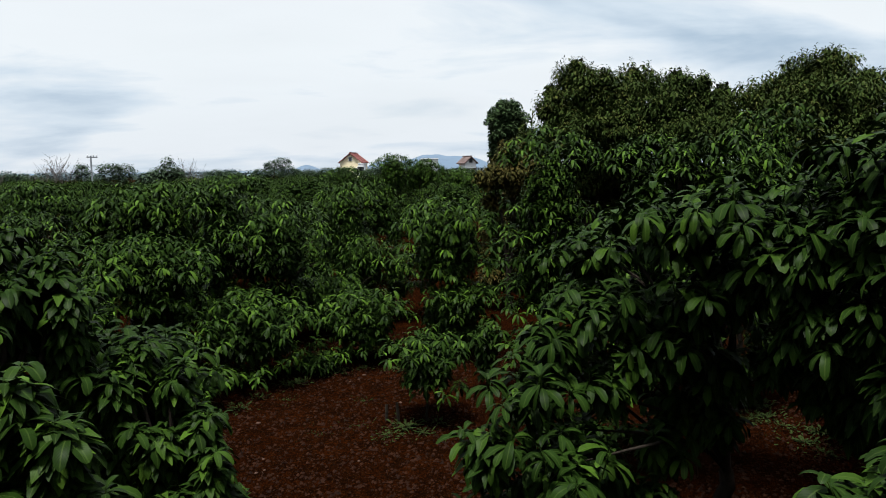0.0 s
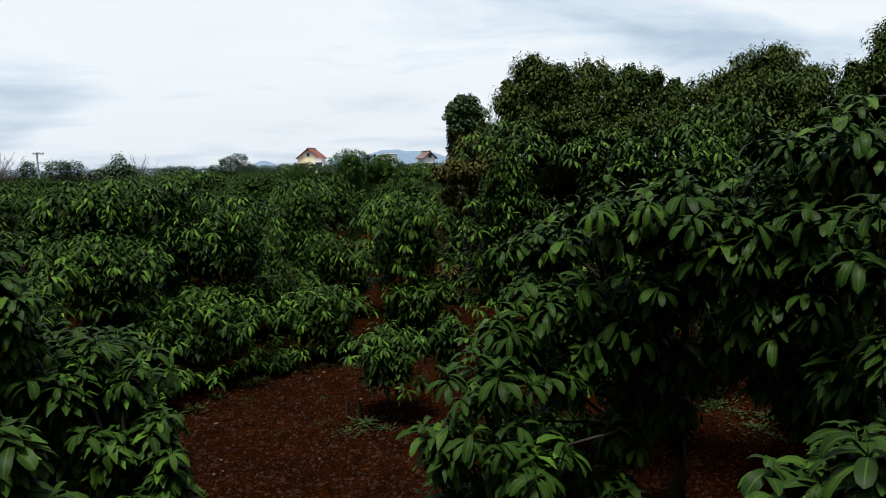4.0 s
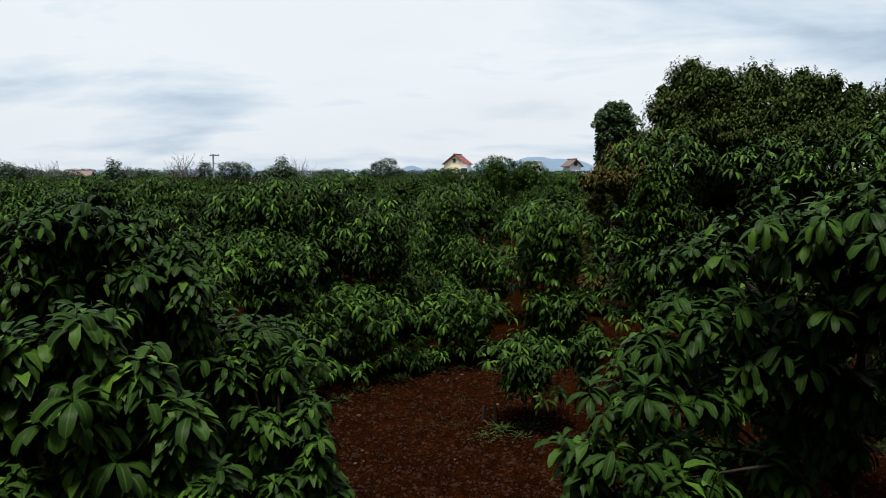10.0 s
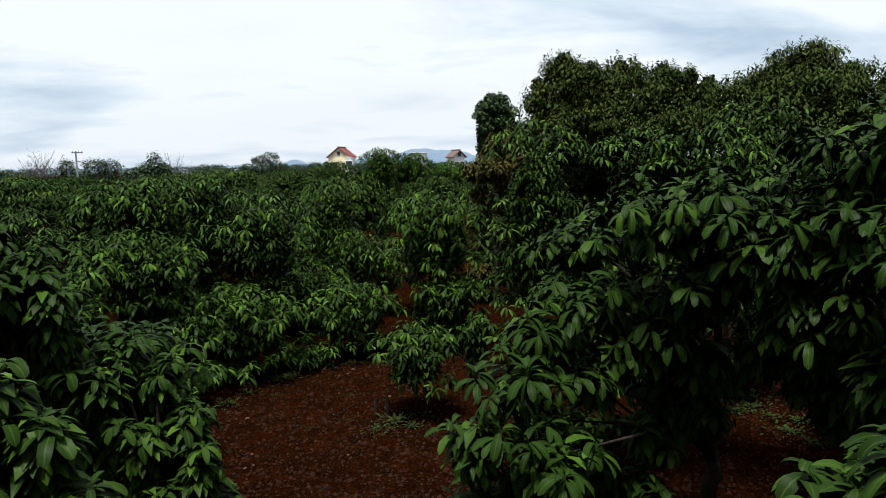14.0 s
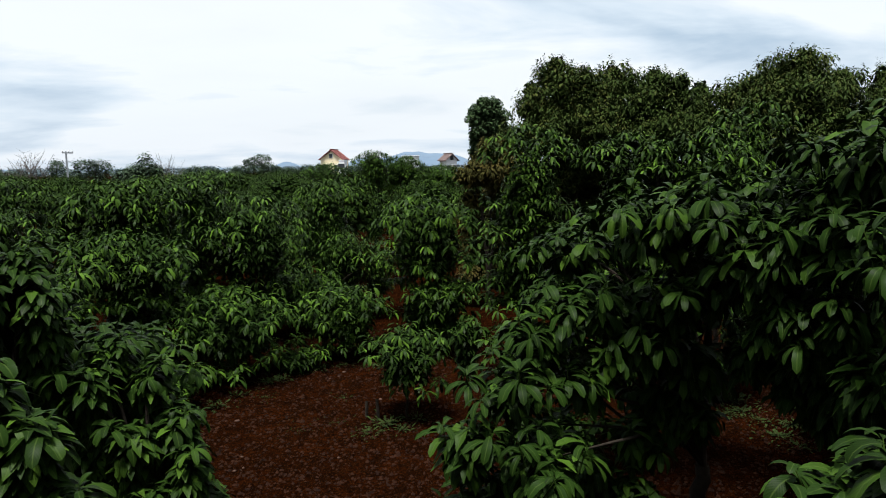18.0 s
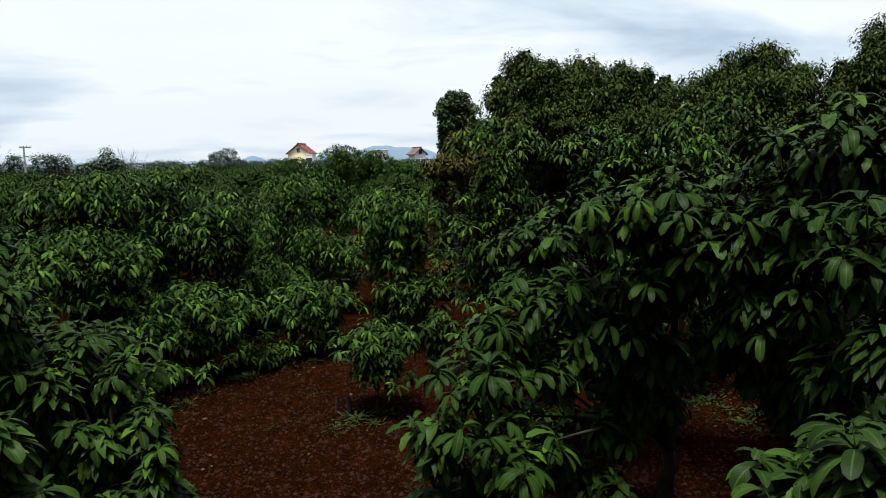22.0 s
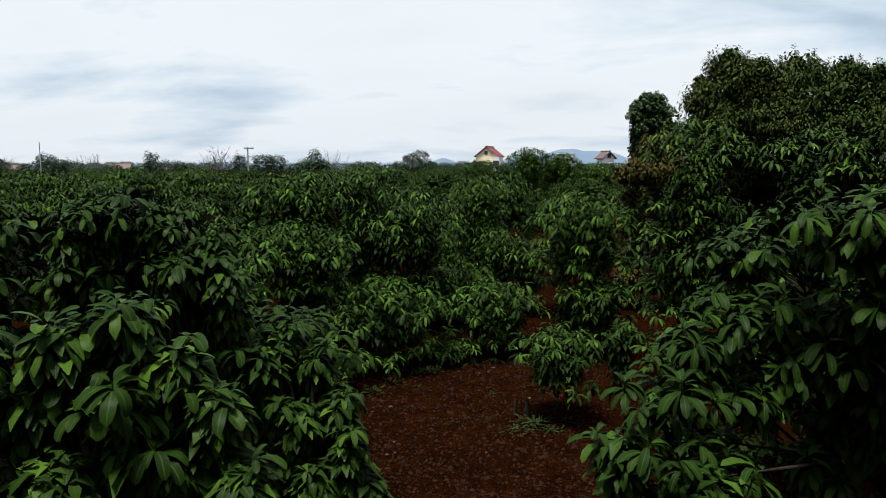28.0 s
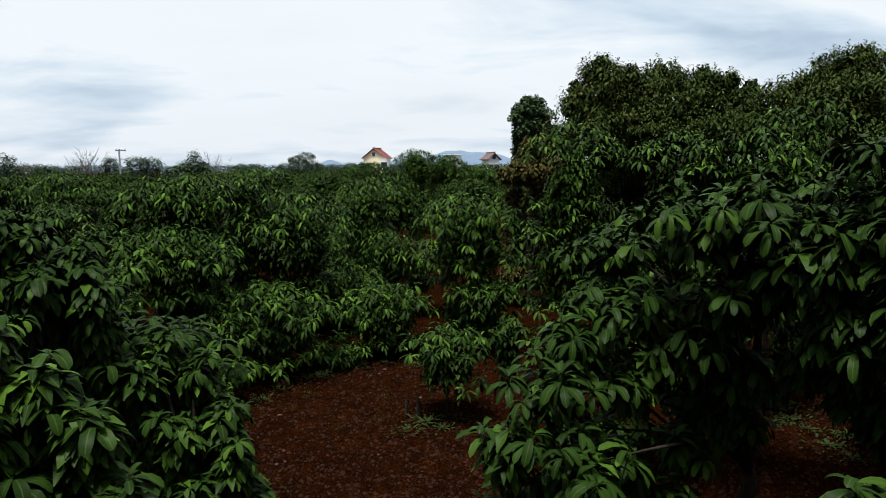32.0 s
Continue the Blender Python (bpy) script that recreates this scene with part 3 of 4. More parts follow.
# ---- trees near and middle ----
# <trees>
# right front tree
tree((2.34, 5.52), [
     (1.73, 4.58, 2.08, 0.34, 0.24),
     (1.56, 4.64, 1.74, 0.30, 0.24),
     (1.98, 4.74, 1.53, 0.27, 0.25),
     (2.01, 4.89, 1.13, 0.22, 0.22),
     (1.64, 4.61, 2.55, 0.49, 0.33),
     (1.94, 4.28, 2.62, 0.39, 0.27),
     (1.13, 5.18, 2.33, 0.37, 0.25),
     (1.2, 4.75, 1.97, 0.37, 0.28),
     (0.76, 4.53, 1.83, 0.26, 0.22),
     (0.56, 4.26, 1.52, 0.31, 0.24),
     (0.25, 4.09, 1.26, 0.26, 0.19),
     (0.71, 3.83, 1.21, 0.27, 0.18),
     (1.64, 5.04, 1.81, 0.68, 0.58, 1),
     (1.1, 4.6, 1.5, 0.33, 0.26),
     (1.97, 4.59, 2.23, 0.46, 0.38),
     (0.76, 4.45, 0.97, 0.38, 0.26),
     (1.27, 4.94, 0.68, 0.26, 0.21, 1),
     (0.41, 4.22, 0.82, 0.31, 0.17),
     (1.8, 5.09, 1.15, 0.2, 0.28),
     (1.62, 4.94, 0.89, 0.23, 0.26),
     (1.53, 4.76, 0.57, 0.26, 0.17, 1),
     (1.99, 5.12, 1.51, 0.25, 0.28, 1),
     (2.05, 6.06, 2.46, 0.63, 0.24),
     (2.68, 6.03, 2.49, 0.65, 0.25),
     (1.61, 6.4, 2.28, 0.49, 0.22)], near=300, skirt=0, leaf=0.185, label='large leafy fruit tree with drooping glossy leaves and shaded trunk')
# right tree
tree((3.15, 4.39), [
     (2.01, 3.94, 2.37, 0.26, 0.21),
     (2.09, 3.90, 2.07, 0.22, 0.21),
     (2.26, 3.72, 1.93, 0.23, 0.21),
     (2.16, 4.26, 1.75, 0.17, 0.17),
     (2.42, 3.73, 1.69, 0.20, 0.17),
     (2.61, 3.78, 2.98, 0.5, 0.3),
     (2.38, 3.94, 2.78, 0.3, 0.22),
     (2.08, 3.76, 2.56, 0.2, 0.17),
     (2.3, 3.51, 2.52, 0.34, 0.27),
     (2.13, 3.81, 2.18, 0.12, 0.12),
     (2.32, 3.57, 2.16, 0.25, 0.2),
     (2.22, 2.96, 2.43, 0.25, 0.32),
     (2.21, 2.84, 2.14, 0.18, 0.25),
     (2.34, 4.08, 1.63, 0.15, 0.2),
     (2.28, 3.28, 1.89, 0.21, 0.22, 1),
     (2.82, 3.88, 1.4, 0.32, 0.16, 1),
     (2.53, 4.08, 1.48, 0.16, 0.16, 1),
     (3.13, 4.64, 2.89, 0.54, 0.24),
     (2.93, 5, 2.67, 0.41, 0.21),
     (3.46, 4.65, 2.97, 0.56, 0.3),
     (3.59, 5.54, 2.71, 0.71, 0.25)], near=300, skirt=0, leaf=0.175, label='tall leafy fruit tree with heavy hanging leaf sprays')
# near right tree top
tree((1.3, 1.56), [
     (1.11, 1.66, 2.11, 0.12, 0.09),
     (1.17, 1.49, 2.21, 0.11, 0.09),
     (1.2, 1.47, 2.07, 0.29, 0.13),
     (1.47, 1.49, 2.16, 0.29, 0.15),
     (1.57, 1.68, 1.86, 0.32, 0.19, 1)], back=1.1, leaf=0.125, label='pale green leafy crown of a fruit tree beside the path')
# low right bush
tree((3.7, 5.1), [
     (3.73, 4.95, 1.09, 0.31, 0.24),
     (3.67, 5.24, 0.84, 0.17, 0.2)], leaf=0.15, label='small shaded fruit tree under taller ones')
# G1
tree((3.26, 15.38), [
     (3.11, 15.69, 4.91, 0.65, 0.5),
     (2.53, 15.29, 4.24, 0.5, 0.54),
     (3.51, 15.1, 4.34, 0.89, 0.8),
     (4.48, 15.88, 4.8, 0.54, 0.52),
     (3.75, 15.04, 3.72, 1.4, 0.67),
     (1.96, 14.87, 3.48, 0.41, 0.52),
     (2.93, 14.71, 3.59, 0.85, 0.65),
     (3.05, 15.7, 5.31, 0.14, 0.19),
     (4.4, 15.9, 5.19, 0.1, 0.2),
     (2.44, 15.4, 4.75, 0.1, 0.18),
     (3.67, 15.57, 5.08, 0.1, 0.14)], leaf=0.135, step=0.15, kind_of=1, near=120, label='tall dark evergreen tree with brownish new shoots')
# bronze
tree((1.4, 14.23), [
     (1.48, 14.42, 3.33, 0.36, 0.35),
     (1.03, 14.16, 2.82, 0.43, 0.39),
     (1.68, 14.1, 2.76, 0.59, 0.51)], leaf=0.12, step=0.15, kind_of=3, near=100, label='bushy tree with bronze-green young leaves')
# G2
tree((5.45, 14.88), [
     (5.18, 15.14, 4.59, 0.79, 0.5),
     (4.8, 14.73, 3.94, 0.89, 0.67),
     (5.87, 14.88, 4.19, 0.65, 0.56),
     (5.48, 14.5, 3.5, 1.27, 0.67),
     (5.14, 15.15, 5.03, 0.1, 0.14),
     (5.65, 14.97, 4.86, 0.1, 0.14),
     (6.02, 14.82, 4.68, 0.1, 0.14)], leaf=0.135, step=0.15, kind_of=1, near=120, label='tall dark evergreen tree with brownish new shoots')
# G3
tree((7.86, 14.61), [
     (7.14, 14.88, 4.43, 0.82, 0.52),
     (8.17, 14.91, 4.92, 0.84, 0.53),
     (8.76, 14.56, 4.51, 0.7, 0.61),
     (7.62, 14.07, 3.99, 1.32, 0.83),
     (6.63, 14.56, 3.79, 0.79, 0.7),
     (7.75, 14, 3.35, 1.86, 0.7),
     (8.31, 14.83, 5.30, 0.16, 0.21),
     (7.33, 14.78, 4.85, 0.1, 0.17),
     (8.93, 14.46, 4.88, 0.1, 0.18),
     (7.96, 15.02, 5.12, 0.1, 0.15)], leaf=0.135, step=0.15, kind_of=1, near=120, label='tall dark evergreen tree with pointed shoots')
# G4
tree((9.84, 13.81), [
     (9.74, 13.93, 4.44, 0.7, 0.53),
     (10.41, 14.06, 5.15, 0.51, 0.77),
     (9.23, 13.67, 3.84, 0.68, 0.72),
     (10.39, 13.45, 4.15, 1.13, 1.17),
     (9.52, 13.48, 3.26, 1.5, 0.86),
     (9.56, 14.06, 4.83, 0.1, 0.21),
     (10, 13.99, 4.89, 0.1, 0.18)], leaf=0.135, step=0.15, kind_of=1, near=120, label='tall dark evergreen tree with pointed shoots')
# lone
tree((2.95, 29.85), [
     (2.82, 30.23, 5.36, 0.66, 0.72),
     (2.36, 30.22, 5.02, 0.46, 0.50),
     (3.31, 30.16, 5.06, 0.50, 0.55),
     (2.60, 30.13, 4.47, 0.50, 0.42),
     (3.08, 30.26, 5.75, 0.36, 0.34),
     (2.68, 30.30, 5.81, 0.30, 0.30),
     (3.50, 30.09, 4.66, 0.34, 0.34),
     (2.95, 30.14, 4.72, 0.60, 0.50),
     (2.25, 30.27, 5.37, 0.30, 0.30)], leaf=0.17, step=0.2, kind_of=2, label='slender dark tree with small rounded leaves')
# m8
tree((-6.14, 9.96), [
     (-6.35, 10.23, 2.19, 0.48, 0.24),
     (-5.41, 9.62, 1.94, 0.34, 0.28),
     (-6.65, 10.04, 2.02, 0.48, 0.32)], leaf=0.148, label='leafy fruit tree with drooping glossy leaf sprays over red soil')
# m9
tree((-9.09, 10.04), [
     (-9.42, 10.42, 2.66, 0.76, 0.22),
     (-9.39, 9.76, 2.47, 0.56, 0.28),
     (-8.71, 10.37, 2.47, 0.56, 0.28),
     (-8.83, 9.6, 2.25, 0.86, 0.24)], leaf=0.15, label='leafy fruit tree with drooping glossy leaf sprays over red soil')
# L1
tree((-2.84, 4.03), [
     (-3.08, 3.99, 2.66, 0.26, 0.1),
     (-3.26, 3.84, 2.5, 0.17, 0.17),
     (-2.88, 4.13, 2.59, 0.26, 0.12),
     (-2.53, 4.24, 2.43, 0.17, 0.12),
     (-2.64, 3.94, 2.32, 0.27, 0.15),
     (-2.34, 4.12, 2.22, 0.1, 0.15),
     (-3.15, 3.94, 2.23, 0.3, 0.25)], back=1.6, near=300, leaf=0.154, label='broad fruit tree with dense drooping leaves')
# L2
tree((-3.78, 3.63), [
     (-3.76, 3.65, 2.51, 0.23, 0.18),
     (-3.8, 3.61, 2.19, 0.23, 0.26)], back=1.4, leaf=0.142, label='leafy fruit tree with drooping glossy leaf sprays over red soil')
# L3
tree((-1.73, 2.09), [
     (-1.7, 2.22, 2.42, 0.11, 0.08),
     (-1.86, 2.09, 2.36, 0.11, 0.08),
     (-1.52, 2.28, 2.24, 0.1, 0.08),
     (-1.96, 2.06, 2.17, 0.13, 0.12),
     (-1.62, 2.09, 2.14, 0.16, 0.13),
     (-1.37, 2.26, 2.1, 0.1, 0.08),
     (-1.51, 2.17, 1.88, 0.18, 0.13),
     (-1.79, 1.94, 1.92, 0.18, 0.13, 1),
     (-2.27, 1.88, 2.33, 0.24, 0.15),
     (-2.19, 1.81, 2.04, 0.23, 0.16, 1),
     (-1.24, 2.22, 1.84, 0.1, 0.08)], back=1.3, leaf=0.128, near=300, label='low fruit tree with large glossy drooping leaves')
# L4
tree((-1.74, 4.16), [
     (-2.07, 4.37, 1.83, 0.16, 0.08),
     (-1.82, 4.37, 1.64, 0.15, 0.11),
     (-2.09, 4.14, 1.69, 0.15, 0.11),
     (-1.61, 4.24, 1.37, 0.11, 0.1),
     (-1.81, 4.05, 1.35, 0.21, 0.17, 1),
     (-1.48, 4.07, 1.13, 0.1, 0.13),
     (-1.65, 3.9, 1, 0.2, 0.16, 1),
     (-1.37, 4.11, 0.89, 0.1, 0.08)], back=1.2, near=300, leaf=0.148, label='bushy fruit tree beside a patch of bare soil')
# n1
tree((-3.2, 8.67), [
     (-3.59, 8.94, 0.63, 0.48, 0.3),
     (-3.13, 8.37, 0.29, 0.44, 0.26),
     (-3.19, 7.7, 0.23, 0.41, 0.26),
     (-3.66, 8.48, 0.42, 0.38, 0.33)], leaf=0.142, skirt=0.1, label='low spreading fruit tree at the edge of the bare soil')
# under A
tree((2.0, 6.28), [
     (0.97, 6.53, 1.03, 0.4, 0.37),
     (1.63, 6.39, 1.05, 0.51, 0.43),
     (1.27, 6.27, 0.41, 0.54, 0.3),
     (1.56, 6.62, 1.57, 0.58, 0.38)], leaf=0.148, skirt=0, label='low shaded fruit tree under a taller crown')
# under B
tree((3.39, 4.88), [
     (3.31, 5.24, 1.05, 0.26, 0.29),
     (3.49, 4.88, 1.21, 0.4, 0.33),
     (3.43, 4.42, 1.12, 0.32, 0.26),
     (3.31, 5, 0.94, 0.2, 0.13)], leaf=0.148, skirt=0, label='low shaded fruit tree under a taller crown')
# behind B
tree((4.49, 6.37), [
     (4.6, 6.54, 1.63, 0.75, 0.52),
     (4.26, 6.53, 1.17, 0.47, 0.31),
     (4.62, 6.03, 1.18, 0.64, 0.42)], leaf=0.148, label='shaded fruit tree behind a larger one')
# row1
tree((-9.63, 13.64), [
     (-9.86, 13.9, 2.69, 0.73, 0.23),
     (-9.94, 13.22, 2.49, 0.57, 0.25),
     (-9.1, 13.81, 2.44, 0.64, 0.25)], leaf=0.15, label='leafy fruit tree with drooping glossy leaf sprays over red soil')
# row2
tree((-8.09, 13.46), [
     (-8.32, 13.71, 2.65, 0.55, 0.24),
     (-7.68, 13.51, 2.38, 0.46, 0.25),
     (-8.27, 13.16, 2.33, 0.53, 0.25)], leaf=0.15, label='leafy fruit tree with drooping glossy leaf sprays over red soil')
# row3
tree((-5.57, 16.88), [
     (-5.37, 17.21, 2.73, 0.78, 0.25),
     (-5.77, 16.56, 2.48, 0.46, 0.24)], leaf=0.15, label='leafy fruit tree with drooping glossy leaf sprays over red soil')
# mid gap
tree((-1.97, 12.88), [
     (-2.21, 12.84, 0.75, 0.64, 0.35),
     (-2.77, 12.32, 0.49, 0.51, 0.28),
     (-0.94, 13.49, 1.02, 0.56, 0.48)], leaf=0.171, label='shaded fruit tree in the middle of the orchard')
# left gap
tree((-4.31, 8.13), [
     (-4.03, 7.53, 1.73, 0.31, 0.24),
     (-3.86, 7.05, 1.41, 0.28, 0.25),
     (-5.04, 9.82, 1.88, 0.34, 0.19)], leaf=0.171, label='fruit tree with layered leaves in the orchard row')
# m7
dome_tree(-4.69, 10.97, 2.95, 1.02, 1.80, leaf=0.188, seed=0, near=160, label='leafy fruit tree with drooping glossy leaf sprays over red soil')
# m7 right
dome_tree(-3.84, 11.52, 2.91, 0.42, 1.85, leaf=0.188, seed=1, near=160, label='leafy fruit tree with drooping glossy leaf sprays over red soil')
# m4
dome_tree(-4.17, 9.52, 2.23, 0.98, 1.08, leaf=0.185, seed=2, near=160, label='leafy fruit tree with drooping glossy leaf sprays over red soil')
# m2
dome_tree(-3.12, 11.79, 2.65, 1.24, 0.94, leaf=0.188, seed=3, near=160, label='leafy fruit tree with drooping glossy leaf sprays over red soil')
# m5
dome_tree(-2.88, 9.71, 1.35, 1.05, 0.17, leaf=0.177, seed=4, near=160, label='leafy fruit tree with drooping glossy leaf sprays over red soil')
# m6
dome_tree(-1.33, 10.70, 1.24, 0.83, 0.10, leaf=0.177, seed=5, near=160, label='leafy fruit tree with drooping glossy leaf sprays over red soil')
# m1
dome_tree(0.04, 11.46, 2.64, 0.94, 0.89, leaf=0.185, seed=6, near=160, label='leafy fruit tree with drooping glossy leaf sprays over red soil')
# m1 low
dome_tree(0.28, 10.83, 1.25, 0.63, 0.59, leaf=0.177, seed=7, near=160, label='low bushy fruit tree under a taller one')
# m3
dome_tree(-2.15, 14.76, 2.84, 0.76, 0.77, leaf=0.165, seed=8, near=110, label='leafy fruit tree with drooping glossy leaf sprays over red soil')
# m3 low
dome_tree(-1.59, 13.63, 1.80, 0.57, 0.68, leaf=0.165, seed=9, near=110, label='leafy fruit tree with drooping glossy leaf sprays over red soil')
# D
dome_tree(1.46, 9.40, 3.61, 0.77, 0.55, leaf=0.165, seed=10, near=160, label='rounded fruit tree with layered drooping leaves')
# E
dome_tree(2.64, 8.81, 3.49, 0.68, 0.55, leaf=0.165, seed=11, near=160, label='rounded fruit tree with layered drooping leaves')
# E wide
dome_tree(3.44, 8.35, 3.47, 0.84, 0.55, leaf=0.165, seed=12, near=160, label='broad fruit tree with layered drooping leaves')
# F
dome_tree(4.45, 9.18, 3.89, 0.60, 1.20, leaf=0.165, seed=13, near=160, label='fruit tree standing before dark taller trees')
# dark1
dome_tree(-1.80, 24.19, 3.72, 0.80, 2.20, leaf=0.150, seed=14, near=110, label='dark bushy orchard tree rising above the rest')
# dark2
dome_tree(-0.83, 25.21, 3.51, 1.04, 2.15, leaf=0.150, seed=15, near=110, label='dark bushy orchard tree rising above the rest')
# dark3
dome_tree(0.52, 25.19, 3.20, 1.13, 2.03, leaf=0.150, seed=16, near=110, label='dark bushy orchard tree rising above the rest')
# dark4
dome_tree(-4.12, 28.16, 3.31, 1.01, 2.10, leaf=0.150, seed=17, near=110, label='dark bushy orchard tree rising above the rest')
# sapling
dome_tree(-0.23, 7.91, 1.18, 0.53, 0.37, leaf=0.164, seed=18, near=160, label='young fruit tree with thin stems on bare red soil')
# m1b
dome_tree(0.55, 9.07, 1.00, 0.28, 0.53, leaf=0.164, seed=19, near=160, label='low young fruit tree on red soil')
# L4 back
dome_tree(-2.28, 4.99, 1.93, 0.48, 1.35, leaf=0.188, seed=20, near=160, label='bushy fruit tree beside a patch of bare soil')
dome_tree(-2.40, 12.38, 1.15, 0.66, 0.10, leaf=0.165, seed=40, near=110, label='low shaded fruit tree between larger ones')
dome_tree(-1.97, 10.08, 0.33, 0.49, 0.10, leaf=0.150, seed=42, near=110, label='low shaded fruit tree between larger ones')
dome_tree(-3.15, 15.6, 1.75, 0.90, 0.10, leaf=0.165, seed=43, near=60, label='low shaded fruit tree between larger ones')
dome_tree(-5.00, 13.4, 1.55, 0.85, 0.10, leaf=0.165, seed=44, near=60, label='low shaded fruit tree between larger ones')
# </trees>


# ---- orchard further off ----
def far_tree_mesh(seed, height, width, coarse=False):
    rng = random.Random(seed)
    lobes, body = dome_lobes(rng, 0, 0, height, width / 2, 0.9, 0.2)
    if coarse:
        outer = spray_set(("coarse", 0.2), 0.17, 9, 3, LEAF_FAR, wide=0.26, simple=True)
    else:
        outer = spray_set(("far", 0.2), 0.17, 10, 3, LEAF_FAR, wide=0.24, droop=1.45)
    deep = spray_set(("far deep", 0.2), 0.30, 8, 3, LEAF_FAR, wide=0.62, simple=True)
    return stacked([joined(rng, crown_points(rng, lobes, 0.215, 1.0, 0.08, 0.07, 0.06, 0.7), outer, (0, 0)),
                    joined(rng, crown_points(rng, body, 0.27, 0.9, -0.6, 0.05, 0.1, 1, True), deep, (0, 0)),
                    joined(rng, crown_points(rng, body, 0.27, 0.6, -0.7, 0.05, 0.1, 1, True), deep, (0, 0))])


def far_orchard():
    kinds = []
    for k in range(10):
        rng = random.Random(k)
        root = new("orchard_tree")
        tagged(root, "rounded orchard fruit tree in a distant row", "tree", "orchard trees further off")
        V, F, U = far_tree_mesh(40 + k, 2.8, 2.8, k > 4)
        c = new("crown", mesh_from("crown", V, F, LEAF_FAR, U))
        c.parent = root
        tube_part("trunk", bent((0, 0, -0.05), (0.05, 0, 1.5), 0.04, 3, rng), [0.09, 0.08, 0.07, 0.05], BARK, root, 7)
        kinds.append(root)
    rng = random.Random(9)
    used = set()
    for row in range(0, 7):
        y = 14.6 + row * 3.4
        for col in range(-18, 13):
            x = col * 3.55 + (row % 2) * 1.5 + rng.uniform(-0.5, 0.5)
            yy = y + rng.uniform(-0.5, 0.5)
            a = math.degrees(math.atan2(-x, yy))
            if not -36 < a < 48 or math.hypot(x, yy) < 14.5:
                continue
            # open where nearer trees of the plan already stand
            if any(math.hypot(x - b[0], yy - b[1]) < 2.0 for b in TAKEN):
                continue
            k = rng.randrange(5) + (5 if row > 1 else 0)
            s = rng.uniform(0.82, 1.15) if a < 17 else rng.uniform(0.72, 1.08)
            if k not in used:
                ob = kinds[k]
                ob.matrix_basis = pose(x, yy, 0)
            else:
                ob = copy_thing(kinds[k], pose(x, yy, 0, 0, 0, rng.uniform(0, 360)))
            ob.scale = (s * 1.02, s * 1.02, s)
            used.add(k)
    for k, root in enumerate(kinds):
        if k not in used:
            for o in (*root.children, root):
                bpy.data.objects.remove(o)
    # the last rows run together
    sp = spray_set(("mass", 0.3), 0.32, 7, 3, LEAF_FAR, wide=0.5, simple=True)
    pts = []
    for i in range(520):
        a, d = radians(rng.uniform(-20, 50)), 37 + 98 * rng.random() ** 1.4
        x, y = -math.sin(a) * d, math.cos(a) * d
        h = rng.uniform(2.1, 2.75)
        pts += crown_points(rng, [(x, y, h - 0.7, 1.25, 0.7)], 0.5, 1.0, 0.0, 0.2, 0.1)
    V, F, U = joined(rng, pts, sp, (0, 0))
    tagged(new("distant_orchard", mesh_from("distant_orchard", V, F, LEAF_FAR, U)), "distant rows of orchard trees merging together", "trees", kind="stuff")


TAKEN = [tuple(o.location[:2]) for o in scene.objects if o.type == "EMPTY" and o.parent is None]
far_orchard()


# ---- distance ----
def at_bearing(deg, d):
    return -math.sin(radians(deg)) * d, math.cos(radians(deg)) * d


def hills():
    rng = random.Random(5)
    for name, d, lo, hi, bumps, seed in (("hill_range", 3000, -14, 14, ((1.2, 2.6, 74), (-2.5, 2.2, 50), (5.2, 1.6, 44), (11.3, 1.3, 36)), 1.0),
                                         ("low_hill_range", 2600, 4.5, 44, ((9, 6, 16), (20, 8, 12), (34, 8, 13)), 5.0)):
        V, F = [], []
        n = 120
        for i in range(n + 1):
            s = i / n
            g = lo + (hi - lo) * s
            x, y = at_bearing(g, d)
            h = sum(t * math.exp(-((g - c) / w) ** 2) for c, w, t in bumps)
            h *= 1 + 0.22 * noise.noise((s * 9, seed, 0)) + 0.10 * noise.noise((s * 27, seed, 2))
            ux, uy = x / d, y / d
            V += [(x - ux * 250, y - uy * 250, -2), (x - ux * 90, y - uy * 90, h * 0.55), (x, y, h), (x + ux * 400, y + uy * 400, -2)]
        for i in range(n):
            for k in range(3):
                a = i * 4 + k
                F.append((a, a + 4, a + 5, a + 1))
        tagged(new(name, mesh_from(name, V, F, HILL)), "forested hills on the horizon, tinted blue for haze", "hills", kind="structure")


hills()


def clump_tree(name, x, y, h, w, seed, mat, label, leaf=0.6, trunk=True):
    """A far tree: trunk and a ragged crown."""
    rng = random.Random(seed)
    root = new(name)
    root.location = (x, y, 0)
    tagged(root, label, "tree", "far trees")
    lobes = []
    for k in range(6):
        a = rng.uniform(0, 6.28)
        q = rng.uniform(0, 0.32) * w
        lobes.append((math.cos(a) * q, math.sin(a) * q, h * rng.uniform(0.45, 0.86), w * rng.uniform(0.16, 0.3), h * rng.uniform(0.1, 0.16)))
    sp = spray_set(("clump", leaf), leaf, 7, 3, mat, wide=0.45, droop=0.8)
    V, F, U = joined(rng, crown_points(rng, lobes, leaf * 0.85, 1.0, -0.7, 0.25, 0.15), sp, (0, 0))
    ob = new("crown", mesh_from("crown", V, F, mat, U))
    ob.parent = root
    tube_part("trunk", bent((0, 0, -0.1), (0, 0, h * 0.75), 0.2, 4, rng), [h * 0.03, h * 0.027, h * 0.022, h * 0.016, h * 0.01], BARK, root, 6)
    return root


